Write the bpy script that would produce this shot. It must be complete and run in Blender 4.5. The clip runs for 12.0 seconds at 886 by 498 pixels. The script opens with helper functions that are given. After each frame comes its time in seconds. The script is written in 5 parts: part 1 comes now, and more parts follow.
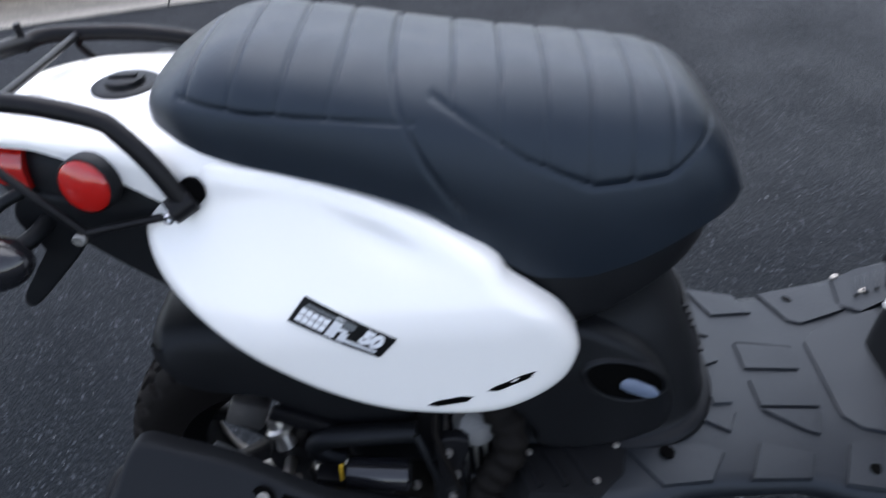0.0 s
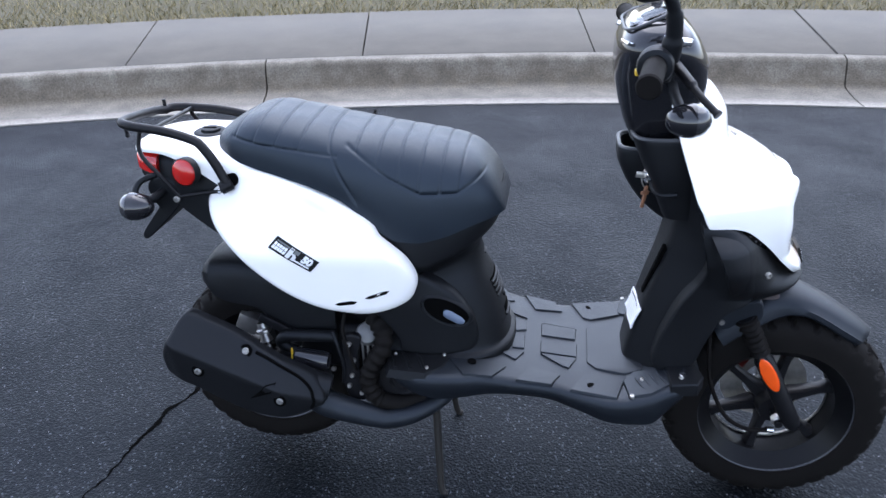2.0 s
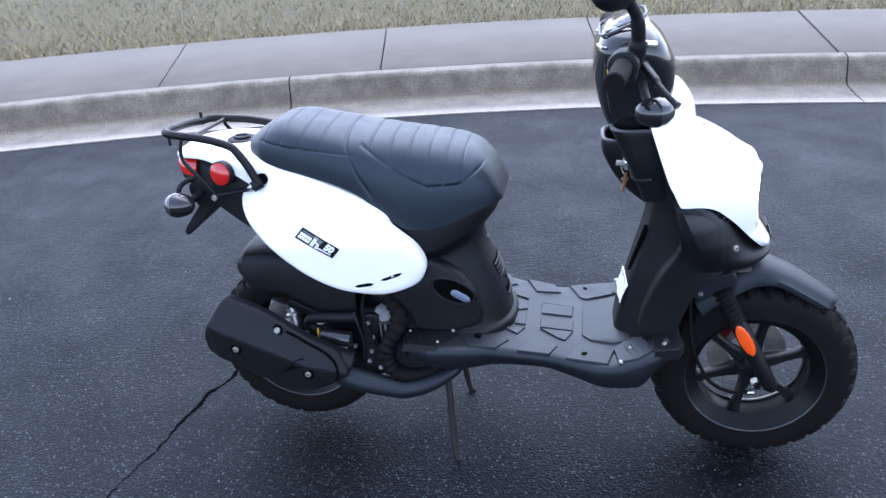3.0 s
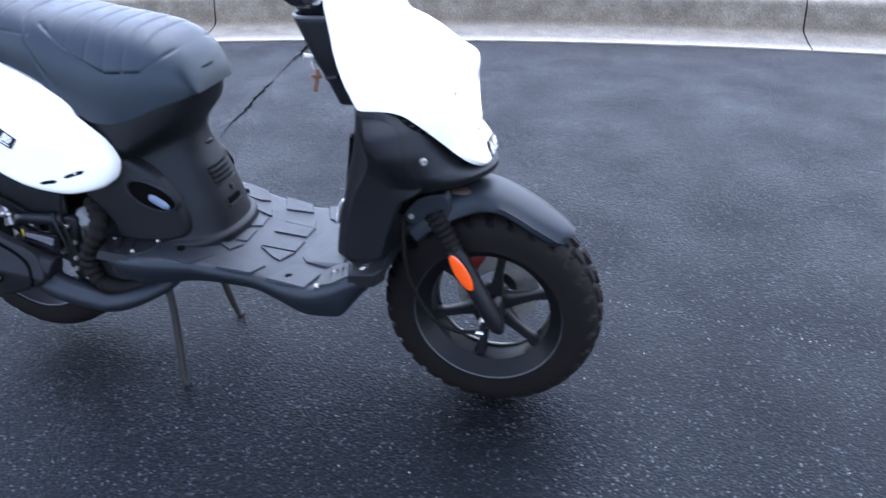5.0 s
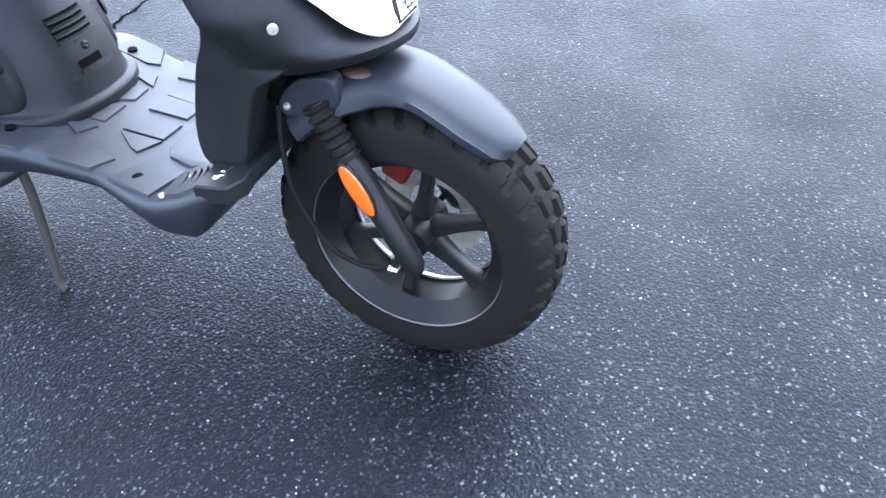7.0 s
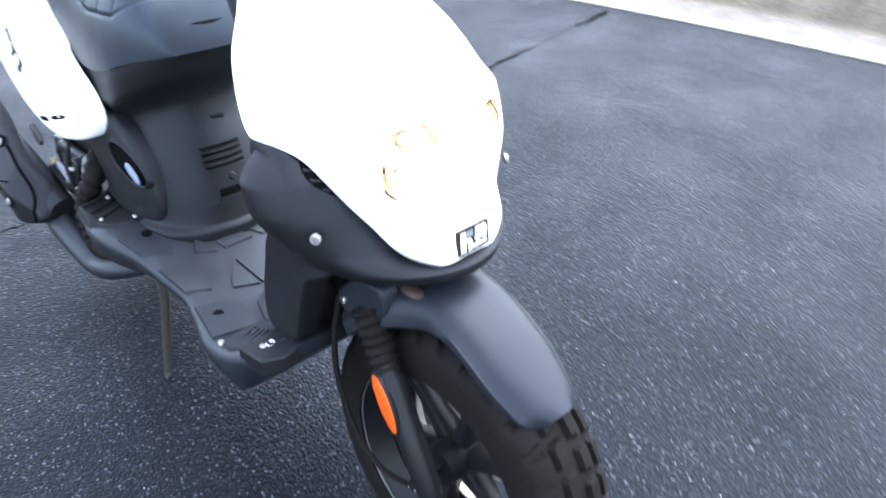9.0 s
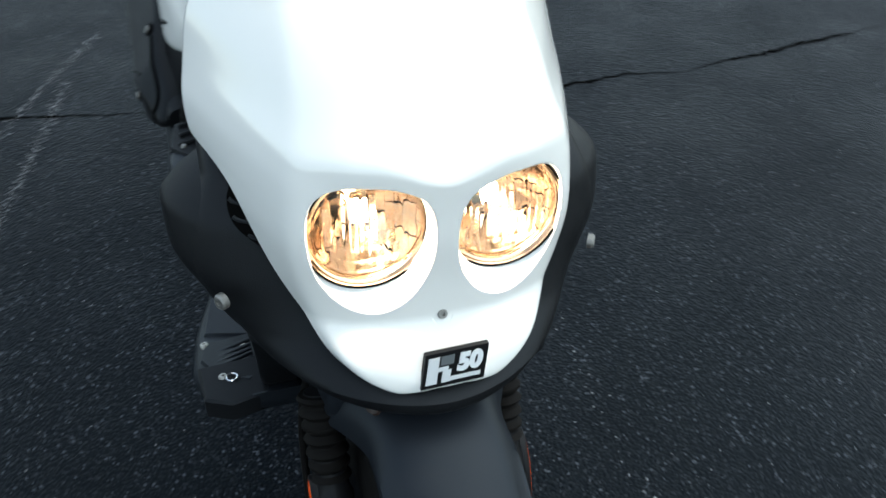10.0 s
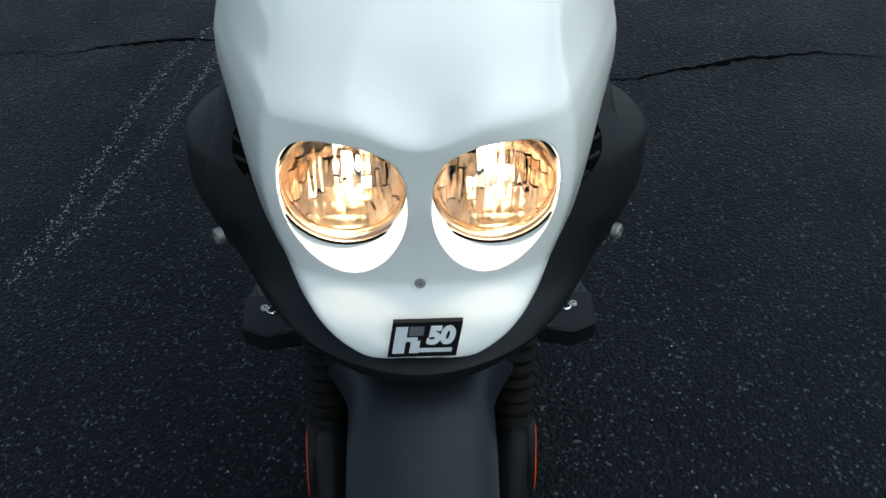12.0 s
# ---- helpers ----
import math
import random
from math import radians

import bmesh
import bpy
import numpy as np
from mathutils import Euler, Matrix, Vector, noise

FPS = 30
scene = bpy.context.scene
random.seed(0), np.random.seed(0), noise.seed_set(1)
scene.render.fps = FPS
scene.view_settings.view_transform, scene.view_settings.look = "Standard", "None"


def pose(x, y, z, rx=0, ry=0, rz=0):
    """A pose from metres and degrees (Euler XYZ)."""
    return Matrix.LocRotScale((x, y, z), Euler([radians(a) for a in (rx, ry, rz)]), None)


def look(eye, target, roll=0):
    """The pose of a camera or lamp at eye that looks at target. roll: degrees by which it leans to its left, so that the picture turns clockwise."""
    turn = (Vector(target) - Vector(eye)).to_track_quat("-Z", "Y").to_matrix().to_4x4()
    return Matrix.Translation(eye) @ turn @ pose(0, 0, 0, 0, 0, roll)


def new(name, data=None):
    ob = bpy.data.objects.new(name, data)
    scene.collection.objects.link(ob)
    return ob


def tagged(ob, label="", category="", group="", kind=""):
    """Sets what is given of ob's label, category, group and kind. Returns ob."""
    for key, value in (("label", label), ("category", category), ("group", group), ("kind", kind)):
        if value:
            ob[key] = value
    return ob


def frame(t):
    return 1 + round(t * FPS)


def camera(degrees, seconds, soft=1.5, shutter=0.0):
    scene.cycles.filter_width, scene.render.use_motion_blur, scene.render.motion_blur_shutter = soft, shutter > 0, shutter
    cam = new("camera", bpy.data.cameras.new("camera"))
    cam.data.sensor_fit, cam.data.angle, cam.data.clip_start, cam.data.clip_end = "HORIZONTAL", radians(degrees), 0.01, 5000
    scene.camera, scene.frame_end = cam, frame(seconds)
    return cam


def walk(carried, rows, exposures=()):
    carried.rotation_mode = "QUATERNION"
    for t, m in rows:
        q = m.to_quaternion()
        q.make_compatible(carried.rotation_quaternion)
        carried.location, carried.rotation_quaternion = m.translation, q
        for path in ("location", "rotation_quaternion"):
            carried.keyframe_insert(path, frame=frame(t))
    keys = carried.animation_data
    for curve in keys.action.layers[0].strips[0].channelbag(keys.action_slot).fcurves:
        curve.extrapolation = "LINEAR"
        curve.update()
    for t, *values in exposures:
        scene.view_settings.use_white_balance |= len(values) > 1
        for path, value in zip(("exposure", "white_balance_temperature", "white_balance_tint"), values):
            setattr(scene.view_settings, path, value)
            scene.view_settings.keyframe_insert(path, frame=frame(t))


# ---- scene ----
cam = camera(59.4, 12.0, shutter=0.4)
PATH = [
    (0, (0.935, -0.689, 1.180), (0.863, 0.538, 0.165), -4.2),
    (0.2, (0.981, -0.756, 1.193), (0.946, 0.544, 0.261), -3.5),
    (0.5, (1.015, -0.871, 1.250), (0.972, 0.441, 0.335), -1.9),
    (1, (1.066, -1.058, 1.332), (0.950, 0.277, 0.457), -1.9),
    (1.5, (1.272, -1.254, 1.370), (1.036, 0.098, 0.548), 0.1),
    (2, (1.305, -1.422, 1.412), (1.084, -0.056, 0.6155), -1.2),
    (2.5, (1.286, -1.595, 1.430), (1.080, -0.198, 0.676), -1.9),
    (2.7, (1.312, -1.619, 1.459), (1.085, -0.239, 0.681), -2.8),
    (4.3, (1.874, -1.605, 1.351), (1.440, -0.266, 0.592), -2.8),
    (4.4, (1.915, -1.603, 1.275), (1.504, -0.256, 0.516), -3.7),
    (4.5, (1.934, -1.508, 1.315), (1.530, -0.207, 0.477), -2.1),
    (5, (2.070, -1.347, 1.255), (1.711, -0.041, 0.403), -1.9),
    (5.5, (2.219, -1.177, 1.204), (1.728, 0.029, 0.274), -2.0),
    (6, (2.223, -0.990, 1.137), (1.724, 0.173, 0.159), -3.0),
    (6.2, (2.221, -0.945, 1.118), (1.734, 0.196, 0.150), -3.5),
    (6.5, (2.214, -0.872, 1.088), (1.723, 0.221, 0.028), -4.4),
    (6.6, (2.223, -0.866, 1.079), (1.739, 0.217, 0.006), -4.2),
    (6.7, (2.223, -0.852, 1.066), (1.743, 0.226, -0.014), -3.6),
    (8.3, (2.234, -0.793, 1.079), (1.721, 0.236, -0.033), -5.3),
    (8.5, (2.262, -0.735, 1.088), (1.665, 0.307, 0.032), -4.9),
    (8.6, (2.282, -0.686, 1.107), (1.620, 0.343, 0.076), -4.4),
    (9, (2.348, -0.535, 1.151), (1.398, 0.366, 0.230), -0.8),
    (9.3, (2.311, -0.364, 1.123), (1.265, 0.429, 0.207), -0.7),
    (9.5, (2.250, -0.273, 1.107), (1.191, 0.420, 0.129), 0.6),
    (10, (2.179, -0.098, 1.083), (1.031, 0.279, 0.034), 0.5),
    (10.5, (2.198, 0.035, 1.082), (1.019, 0.094, 0.001), -0.3),
    (11, (2.187, 0.060, 1.075), (1.038, 0.084, -0.038), -2.1),
    (11.5, (2.183, 0.057, 1.071), (1.033, 0.073, -0.042), -3.1),
    (12, (2.177, 0.059, 1.068), (1.025, 0.048, -0.042), -3.6),
]
EXPOSURES = [(0.0, 1.75, 6250, 14), (1.0, 2.15, 6050, 14), (2.0, 2.25, 5850, 15), (2.5, 2.42, 5750, 16), (4.5, 2.6, 5400, 19), (5.0, 2.75, 5600, 17), (6.5, 3.75, 5850, 15), (8.5, 4.45, 6000, 14), (9.1, 3.28, 6050, 12), (9.5, 2.2, 6400, 3), (10.0, 1.36, 6200, -2), (10.5, 0.92, 6050, -4), (10.8, 0.76, 6050, -4), (12.0, 0.62, 6050, -4)]
walk(cam, [(t, look(eye, target, roll)) for t, eye, target, roll in PATH], EXPOSURES)

# ---- world and light ----
world = bpy.data.worlds.new("sky")
scene.world = world
world.use_nodes = True
wn = world.node_tree.nodes
sky = wn.new("ShaderNodeTexSky")
sky.sky_type = "NISHITA"
sky.sun_disc = False
sky.sun_elevation, sky.sun_rotation = radians(60), radians(-20)
wn["Background"].inputs["Strength"].default_value = 0.12
pale = wn.new("ShaderNodeHueSaturation")
pale.inputs["Saturation"].default_value = 0.55
world.node_tree.links.new(sky.outputs[0], pale.inputs["Color"])
world.node_tree.links.new(pale.outputs[0], wn["Background"].inputs["Color"])
sun = new("sun", bpy.data.lights.new("sun", "SUN"))
sun.data.energy, sun.data.angle, sun.data.color = 0.75, radians(78), (1.0, 0.98, 0.95)
sun.matrix_world = look((0, 0, 0), (-0.26, -0.44, -0.86))


# ---- materials ----
def material(name, colour, rough=0.5, metal=0.0, spots=0.0, spot_scale=30.0, grain=0.0, grain_scale=400.0, bump=0.0, coat=0.0, rough_var=0.1, spec=0.5, tint=(1, 1, 1)):
    """A surface with blotches, fine grain, relief and uneven gloss, by place in metres."""
    m = bpy.data.materials.new(name)
    m.use_nodes = True
    n, l = m.node_tree.nodes, m.node_tree.links
    b = n["Principled BSDF"]
    b.inputs["Metallic"].default_value = metal
    b.inputs["Coat Weight"].default_value = coat
    b.inputs["Specular IOR Level"].default_value = spec
    b.inputs["Specular Tint"].default_value = (*tint, 1)
    b.inputs["Coat Roughness"].default_value = 0.05
    tc = n.new("ShaderNodeTexCoord")
    big, fine = n.new("ShaderNodeTexNoise"), n.new("ShaderNodeTexNoise")
    for tex, scale, detail in ((big, spot_scale, 5.0), (fine, grain_scale, 2.0)):
        tex.inputs["Scale"].default_value, tex.inputs["Detail"].default_value = scale, detail
        l.new(tc.outputs["Object"], tex.inputs["Vector"])
    mix = n.new("ShaderNodeMix")
    mix.data_type = "RGBA"
    mix.inputs["A"].default_value = (*[c * (1 - spots) for c in colour], 1)
    mix.inputs["B"].default_value = (*[min(1, c * (1 + spots)) for c in colour], 1)
    l.new(big.outputs["Fac"], mix.inputs["Factor"])
    mul = n.new("ShaderNodeMix")
    mul.data_type, mul.blend_type = "RGBA", "MULTIPLY"
    mul.inputs["Factor"].default_value = grain
    l.new(mix.outputs["Result"], mul.inputs["A"])
    l.new(fine.outputs["Fac"], mul.inputs["B"])
    l.new(mul.outputs["Result"], b.inputs["Base Color"])
    mr = n.new("ShaderNodeMapRange")
    mr.inputs["To Min"].default_value, mr.inputs["To Max"].default_value = max(0.02, rough - rough_var), min(1, rough + rough_var)
    l.new(big.outputs["Fac"], mr.inputs["Value"])
    l.new(mr.outputs["Result"], b.inputs["Roughness"])
    if bump:
        bp = n.new("ShaderNodeBump")
        bp.inputs["Strength"].default_value, bp.inputs["Distance"].default_value = bump, 0.001
        l.new(fine.outputs["Fac"], bp.inputs["Height"])
        l.new(bp.outputs["Normal"], b.inputs["Normal"])
    return m


def asphalt_material():
    m = bpy.data.materials.new("asphalt")
    m.use_nodes = True
    n, l = m.node_tree.nodes, m.node_tree.links
    b = n["Principled BSDF"]
    tc = n.new("ShaderNodeTexCoord")
    stone, tone, wide = n.new("ShaderNodeTexVoronoi"), n.new("ShaderNodeTexVoronoi"), n.new("ShaderNodeTexNoise")
    stone.inputs["Scale"].default_value = 165
    tone.inputs["Scale"].default_value = 235
    wide.inputs["Scale"].default_value, wide.inputs["Detail"].default_value = 1.3, 6
    for t in (stone, tone, wide):
        l.new(tc.outputs["Object"], t.inputs["Vector"])
    ramp = n.new("ShaderNodeValToRGB")
    e = ramp.color_ramp.elements
    e[0].position, e[0].color = 0.0, (0.0018, 0.0022, 0.0032, 1)
    e[1].position, e[1].color = 0.55, (0.0027, 0.0033, 0.0047, 1)
    for pos, c in ((0.78, 0.0055), (0.90, 0.011), (0.965, 0.025), (0.992, 0.065)):
        x = e.new(pos)
        x.color = (c * 0.93, c, c * 1.15, 1)
    sep = n.new("ShaderNodeSeparateColor")
    l.new(tone.outputs["Color"], sep.inputs["Color"])
    l.new(sep.outputs["Red"], ramp.inputs["Fac"])
    mr = n.new("ShaderNodeMapRange")
    mr.inputs["From Min"].default_value, mr.inputs["From Max"].default_value = 0.3, 0.7
    mr.inputs["To Min"].default_value, mr.inputs["To Max"].default_value = 0.75, 1.25
    l.new(wide.outputs["Fac"], mr.inputs["Value"])
    mul = n.new("ShaderNodeMix")
    mul.data_type, mul.blend_type = "RGBA", "MULTIPLY"
    mul.inputs["Factor"].default_value = 1.0
    l.new(ramp.outputs["Color"], mul.inputs["A"])
    l.new(mr.outputs["Result"], mul.inputs["B"])
    l.new(mul.outputs["Result"], b.inputs["Base Color"])
    gloss, patch = n.new("ShaderNodeMapRange"), n.new("ShaderNodeTexNoise")
    patch.inputs["Scale"].default_value, patch.inputs["Detail"].default_value = 3.5, 7
    l.new(tc.outputs["Object"], patch.inputs["Vector"])
    gloss.inputs["From Min"].default_value, gloss.inputs["From Max"].default_value = 0.3, 0.7
    gloss.inputs["To Min"].default_value, gloss.inputs["To Max"].default_value = 0.40, 0.58
    l.new(patch.outputs["Fac"], gloss.inputs["Value"])
    l.new(gloss.outputs["Result"], b.inputs["Roughness"])
    b.inputs["Specular IOR Level"].default_value = 0.1
    b.inputs["Specular Tint"].default_value = (0.70, 0.86, 1.0, 1)
    bp = n.new("ShaderNodeBump")
    bp.inputs["Strength"].default_value, bp.inputs["Distance"].default_value = 0.8, 0.0024
    bp.invert = True
    l.new(stone.outputs["Distance"], bp.inputs["Height"])
    l.new(bp.outputs["Normal"], b.inputs["Normal"])
    return m


WHITE = material("white_gloss_paint", (0.88, 0.86, 0.82), 0.16, spots=0.02, spot_scale=6, coat=0.5, rough_var=0.04)
BLACK = material("black_moulded_plastic", (0.0085, 0.0088, 0.0098), 0.48, spec=0.21, tint=(0.85, 0.92, 1.0), spots=0.25, spot_scale=18, grain=0.3, grain_scale=900, bump=0.25)
GLOSS = material("black_gloss_plastic", (0.012, 0.012, 0.014), 0.14, spots=0.1, coat=0.4, rough_var=0.05)
VINYL = material("black_seat_vinyl", (0.008, 0.0125, 0.0195), 0.42, spec=0.45, tint=(0.78, 0.89, 1.0), spots=0.2, spot_scale=25, grain=0.2, grain_scale=1200, bump=0.3)
RUBBER = material("tyre_rubber", (0.0068, 0.0058, 0.0052), 0.72, spec=0.11, spots=0.4, spot_scale=40, grain=0.3, grain_scale=600, bump=0.3)
FLOOR = material("grey_black_footboard_plastic", (0.0108, 0.0128, 0.0165), 0.46, spec=0.37, tint=(0.82, 0.91, 1.0), spots=0.25, spot_scale=22, grain=0.3, grain_scale=800, bump=0.35)
STEEL = material("dull_steel", (0.45, 0.43, 0.40), 0.38, 0.9, spots=0.25, spot_scale=60)
CHROME = material("polished_chrome", (0.85, 0.85, 0.86), 0.08, 1.0, rough_var=0.03)
CAST = material("cast_aluminium", (0.32, 0.31, 0.29), 0.5, 0.7, spots=0.35, spot_scale=80, grain=0.3, bump=0.3)
IRON = material("black_painted_steel", (0.008, 0.008, 0.009), 0.38, spec=0.16, spots=0.3, spot_scale=60)
RIM = material("satin_black_alloy", (0.0055, 0.0055, 0.006), 0.36, spec=0.15, spots=0.3, spot_scale=50)
# Near-black painted for shade inside holes; also lamp shell, gasket and muffler seam.
DARK = material("hole_shade_and_trim_black", (0.0018, 0.0018, 0.0018), 0.9, spec=0.04)
RED = material("red_lens", (0.42, 0.008, 0.005), 0.12, spots=0.1, coat=0.6)
ORANGE = material("orange_reflector_lens", (0.80, 0.085, 0.005), 0.15, spots=0.1, coat=0.6)
AMBER = material("worn_copper_brown", (0.20, 0.09, 0.045), 0.5, spots=0.3)
PAPER = material("white_paper_label", (0.75, 0.75, 0.76), 0.6)
SILVER = material("silver_print", (0.62, 0.63, 0.64), 0.4)
YELLOW = material("yellow_plastic", (0.7, 0.45, 0.03), 0.4)
ASPHALT = asphalt_material()
# Light grey for thin edges and for the reflection painted on the rims.
LIP = material("grey_edge_and_rim_reflection", (0.045, 0.046, 0.05), 0.4, spots=0.3, spot_scale=60)
SATIN = material("satin_dark_plastic", (0.011, 0.013, 0.017), 0.45, spec=0.26, tint=(0.82, 0.91, 1.0), spots=0.2, spot_scale=14, grain=0.2, grain_scale=900)
# Brown that paints the headlights' warm glow on the mudguard.
GLOW_BROWN = material("warm_glow_brown", (0.03, 0.015, 0.010), 0.5, spots=0.3, spot_scale=80)
PAVING = material("pavement_concrete", (0.112, 0.101, 0.083), 0.85, spots=0.45, spot_scale=4, grain=0.45, grain_scale=220, bump=0.5)
SOIL = material("lawn_soil", (0.085, 0.074, 0.034), 0.95, spots=0.5, spot_scale=8, grain=0.5, grain_scale=90, bump=0.8)
RUST = material("scuffed_rusty_steel", (0.022, 0.019, 0.016), 0.6, 0.3, spots=0.5, spot_scale=50, grain=0.4, bump=0.3)
TANK = material("translucent_tank_plastic", (0.12, 0.15, 0.21), 0.35, spots=0.3, spot_scale=60)
DARKRED = material("dark_red_paint", (0.14, 0.008, 0.006), 0.4, spots=0.3)
PALE = material("pale_cast_metal", (0.15, 0.15, 0.148), 0.5, 0.3, spots=0.3, spot_scale=80, grain=0.3, bump=0.3)
INK = material("matt_black_print", (0.005, 0.005, 0.0055), 0.5, spec=0.15)
PEWTER = material("pewter_print", (0.11, 0.12, 0.125), 0.45)
PRINT = material("white_print", (0.72, 0.73, 0.74), 0.5)
TINTED = material("dark_tinted_signal_lens", (0.035, 0.035, 0.038), 0.07, coat=0.8, rough_var=0.02)
CRACKED = material("crack_black", (0.0012, 0.0012, 0.0012), 0.95, spec=0.02)


def glass_material(name, colour, rough=0.02):
    m = bpy.data.materials.new(name)
    m.use_nodes = True
    b = m.node_tree.nodes["Principled BSDF"]
    b.inputs["Base Color"].default_value = (*colour, 1)
    b.inputs["Transmission Weight"].default_value = 1.0
    b.inputs["Roughness"].default_value = rough
    b.inputs["IOR"].default_value = 1.3
    return m


CLEAR = glass_material("clear_lens", (1, 1, 1))
SMOKE = glass_material("smoked_lens", (0.25, 0.25, 0.27), 0.05)


# ---- shape helpers ----
def spline(pts, n, closed=False):
    """Catmull-Rom through pts, resampled to n points evenly by length."""
    p = np.array(pts, float)
    k = len(p)
    idx = (lambda i: i % k) if closed else (lambda i: min(max(i, 0), k - 1))
    out = []
    for i in range(k if closed else k - 1):
        a, b, c, d = (p[idx(i + o)] for o in (-1, 0, 1, 2))
        for t in np.linspace(0, 1, 16, endpoint=False):
            out.append(0.5 * (2 * b + (c - a) * t + (2 * a - 5 * b + 4 * c - d) * t * t + (3 * b - a - 3 * c + d) * t ** 3))
    out.append(p[0] if closed else p[-1])
    out = np.array(out)
    s = np.r_[0, np.cumsum(np.linalg.norm(np.diff(out, axis=0), axis=1))]
    q = np.linspace(0, s[-1], n, endpoint=not closed)
    return np.stack([np.interp(q, s, out[:, j]) for j in range(out.shape[1])], 1)


def curve(knots):
    """A smooth monotone-ish function through (x, value) knots."""
    xs, ys = np.array(knots, float).T
    m = np.gradient(ys, xs)
    d = np.diff(ys) / np.diff(xs)
    for i in range(len(xs)):
        lo, hi = d[max(i - 1, 0)], d[min(i, len(d) - 1)]
        m[i] = 0 if lo * hi <= 0 else 2 * lo * hi / (lo + hi)

    def at(x):
        x = np.clip(np.asarray(x, float), xs[0], xs[-1])
        i = np.clip(np.searchsorted(xs, x) - 1, 0, len(xs) - 2)
        h = xs[i + 1] - xs[i]
        t = (x - xs[i]) / h
        return (2 * t**3 - 3 * t**2 + 1) * ys[i] + (t**3 - 2 * t**2 + t) * h * m[i] + (3 * t**2 - 2 * t**3) * ys[i + 1] + (t**3 - t**2) * h * m[i + 1]

    return at


def soft_curve(knots, s):
    """As curve, with its bends rounded over the length s."""
    f, x0, x1 = curve(knots), knots[0][0], knots[-1][0]
    xs = np.linspace(x0, x1, 600)
    k = np.exp(-0.5 * (np.arange(-60, 61) * (x1 - x0) / 599 / s) ** 2)
    ys = f(xs)
    ys = np.convolve(np.r_[2 * ys[0] - ys[60:0:-1], ys, 2 * ys[-1] - ys[-2:-62:-1]], k / k.sum(), "valid")
    return lambda x: np.interp(x, xs, ys)


def smooth(t):
    t = np.clip(t, 0, 1)
    return t * t * (3 - 2 * t)


def grid(rows, wrap=False, caps=False):
    """Verts and faces of a net of points; wrap joins each row's ends, caps close the first and last row."""
    n = len(rows[0])
    v = [tuple(p) for r in rows for p in r]
    f = []
    for i in range(len(rows) - 1):
        for j in range(n if wrap else n - 1):
            a, b = i * n + j, i * n + (j + 1) % n
            f.append((a, b, b + n, a + n))
    if caps:
        f.append(tuple(range(n - 1, -1, -1)))
        f.append(tuple((len(rows) - 1) * n + j for j in range(n)))
    return v, f


def join(*shapes):
    v, f = [], []
    for a, b in shapes:
        o = len(v)
        v += list(a)
        f += [tuple(i + o for i in q) for q in b]
    return v, f


def mirror(shape):
    v, f = shape
    return [(x, -y, z) for x, y, z in v], [tuple(reversed(q)) for q in f]


def moved(shape, m):
    v, f = shape
    return [tuple(m @ Vector(p)) for p in v], f


def tube(path, r, seg=12, caps=True):
    p = np.array(path, float)
    rr = np.broadcast_to(r, len(p)) if np.ndim(r) == 0 else np.array(r)
    tang = np.gradient(p, axis=0)
    tang /= np.linalg.norm(tang, axis=1)[:, None]
    side = np.cross(tang[0], (0, 0, 1) if abs(tang[0][2]) < 0.9 else (1, 0, 0))
    rows = []
    for c, t, q in zip(p, tang, rr):
        side = side - t * (side @ t)
        side /= np.linalg.norm(side)
        up = np.cross(t, side)
        rows.append([c + q * (math.cos(a) * side + math.sin(a) * up) for a in np.linspace(0, 2 * math.pi, seg, endpoint=False)])
    return grid(rows, True, caps)


def bar(path, r, n=40, seg=12):
    return tube(spline(path, n), r, seg)


def lathe(profile, origin, axis, seg=48, caps=True):
    """Turns (along, radius) pairs about an axis through origin."""
    a = Vector(axis).normalized()
    u = a.orthogonal().normalized()
    w = a.cross(u)
    o = Vector(origin)
    rows = [[tuple(o + a * s + (u * math.cos(q) + w * math.sin(q)) * r) for q in np.linspace(0, 2 * math.pi, seg, endpoint=False)] for s, r in profile]
    return grid(rows, True, caps)


def box(c, s, bevel=0.004, turn=(0, 0, 0), seg=2):
    bm = bmesh.new()
    bmesh.ops.create_cube(bm, size=1)
    for q in bm.verts:
        q.co = Vector((q.co.x * s[0], q.co.y * s[1], q.co.z * s[2]))
    if bevel:
        bmesh.ops.bevel(bm, geom=bm.edges[:], offset=bevel, segments=seg, profile=0.5, affect="EDGES")
    m = pose(*c, *turn)
    v = [tuple(m @ q.co) for q in bm.verts]
    f = [tuple(q.index for q in face.verts) for face in bm.faces]
    bm.free()
    return v, f


def pillow(outline, out, thick=0.012, edge=0.012, k0=0.82, rings=14, n=96):
    """A bulged plate over an x-z outline: out(x, z) is its distance from the middle plane, on the right side (-y)."""
    o = spline(outline, n, True)
    c = o.mean(0)
    rows = []
    back = [(x, -(float(out(x, z)) - edge - thick), z) for x, z in o]
    rows.append(back)
    for k in np.r_[np.linspace(1, k0, 7), np.linspace(k0, 0.02, rings)[1:]]:
        q = max(0.0, (k - k0) / (1 - k0))
        d = edge * (1 - math.sqrt(max(0.0, 1 - q * q)))
        rows.append([(x, -(float(out(x, z)) - d), z) for x, z in c + k * (o - c)])
    return grid(rows, True, True)


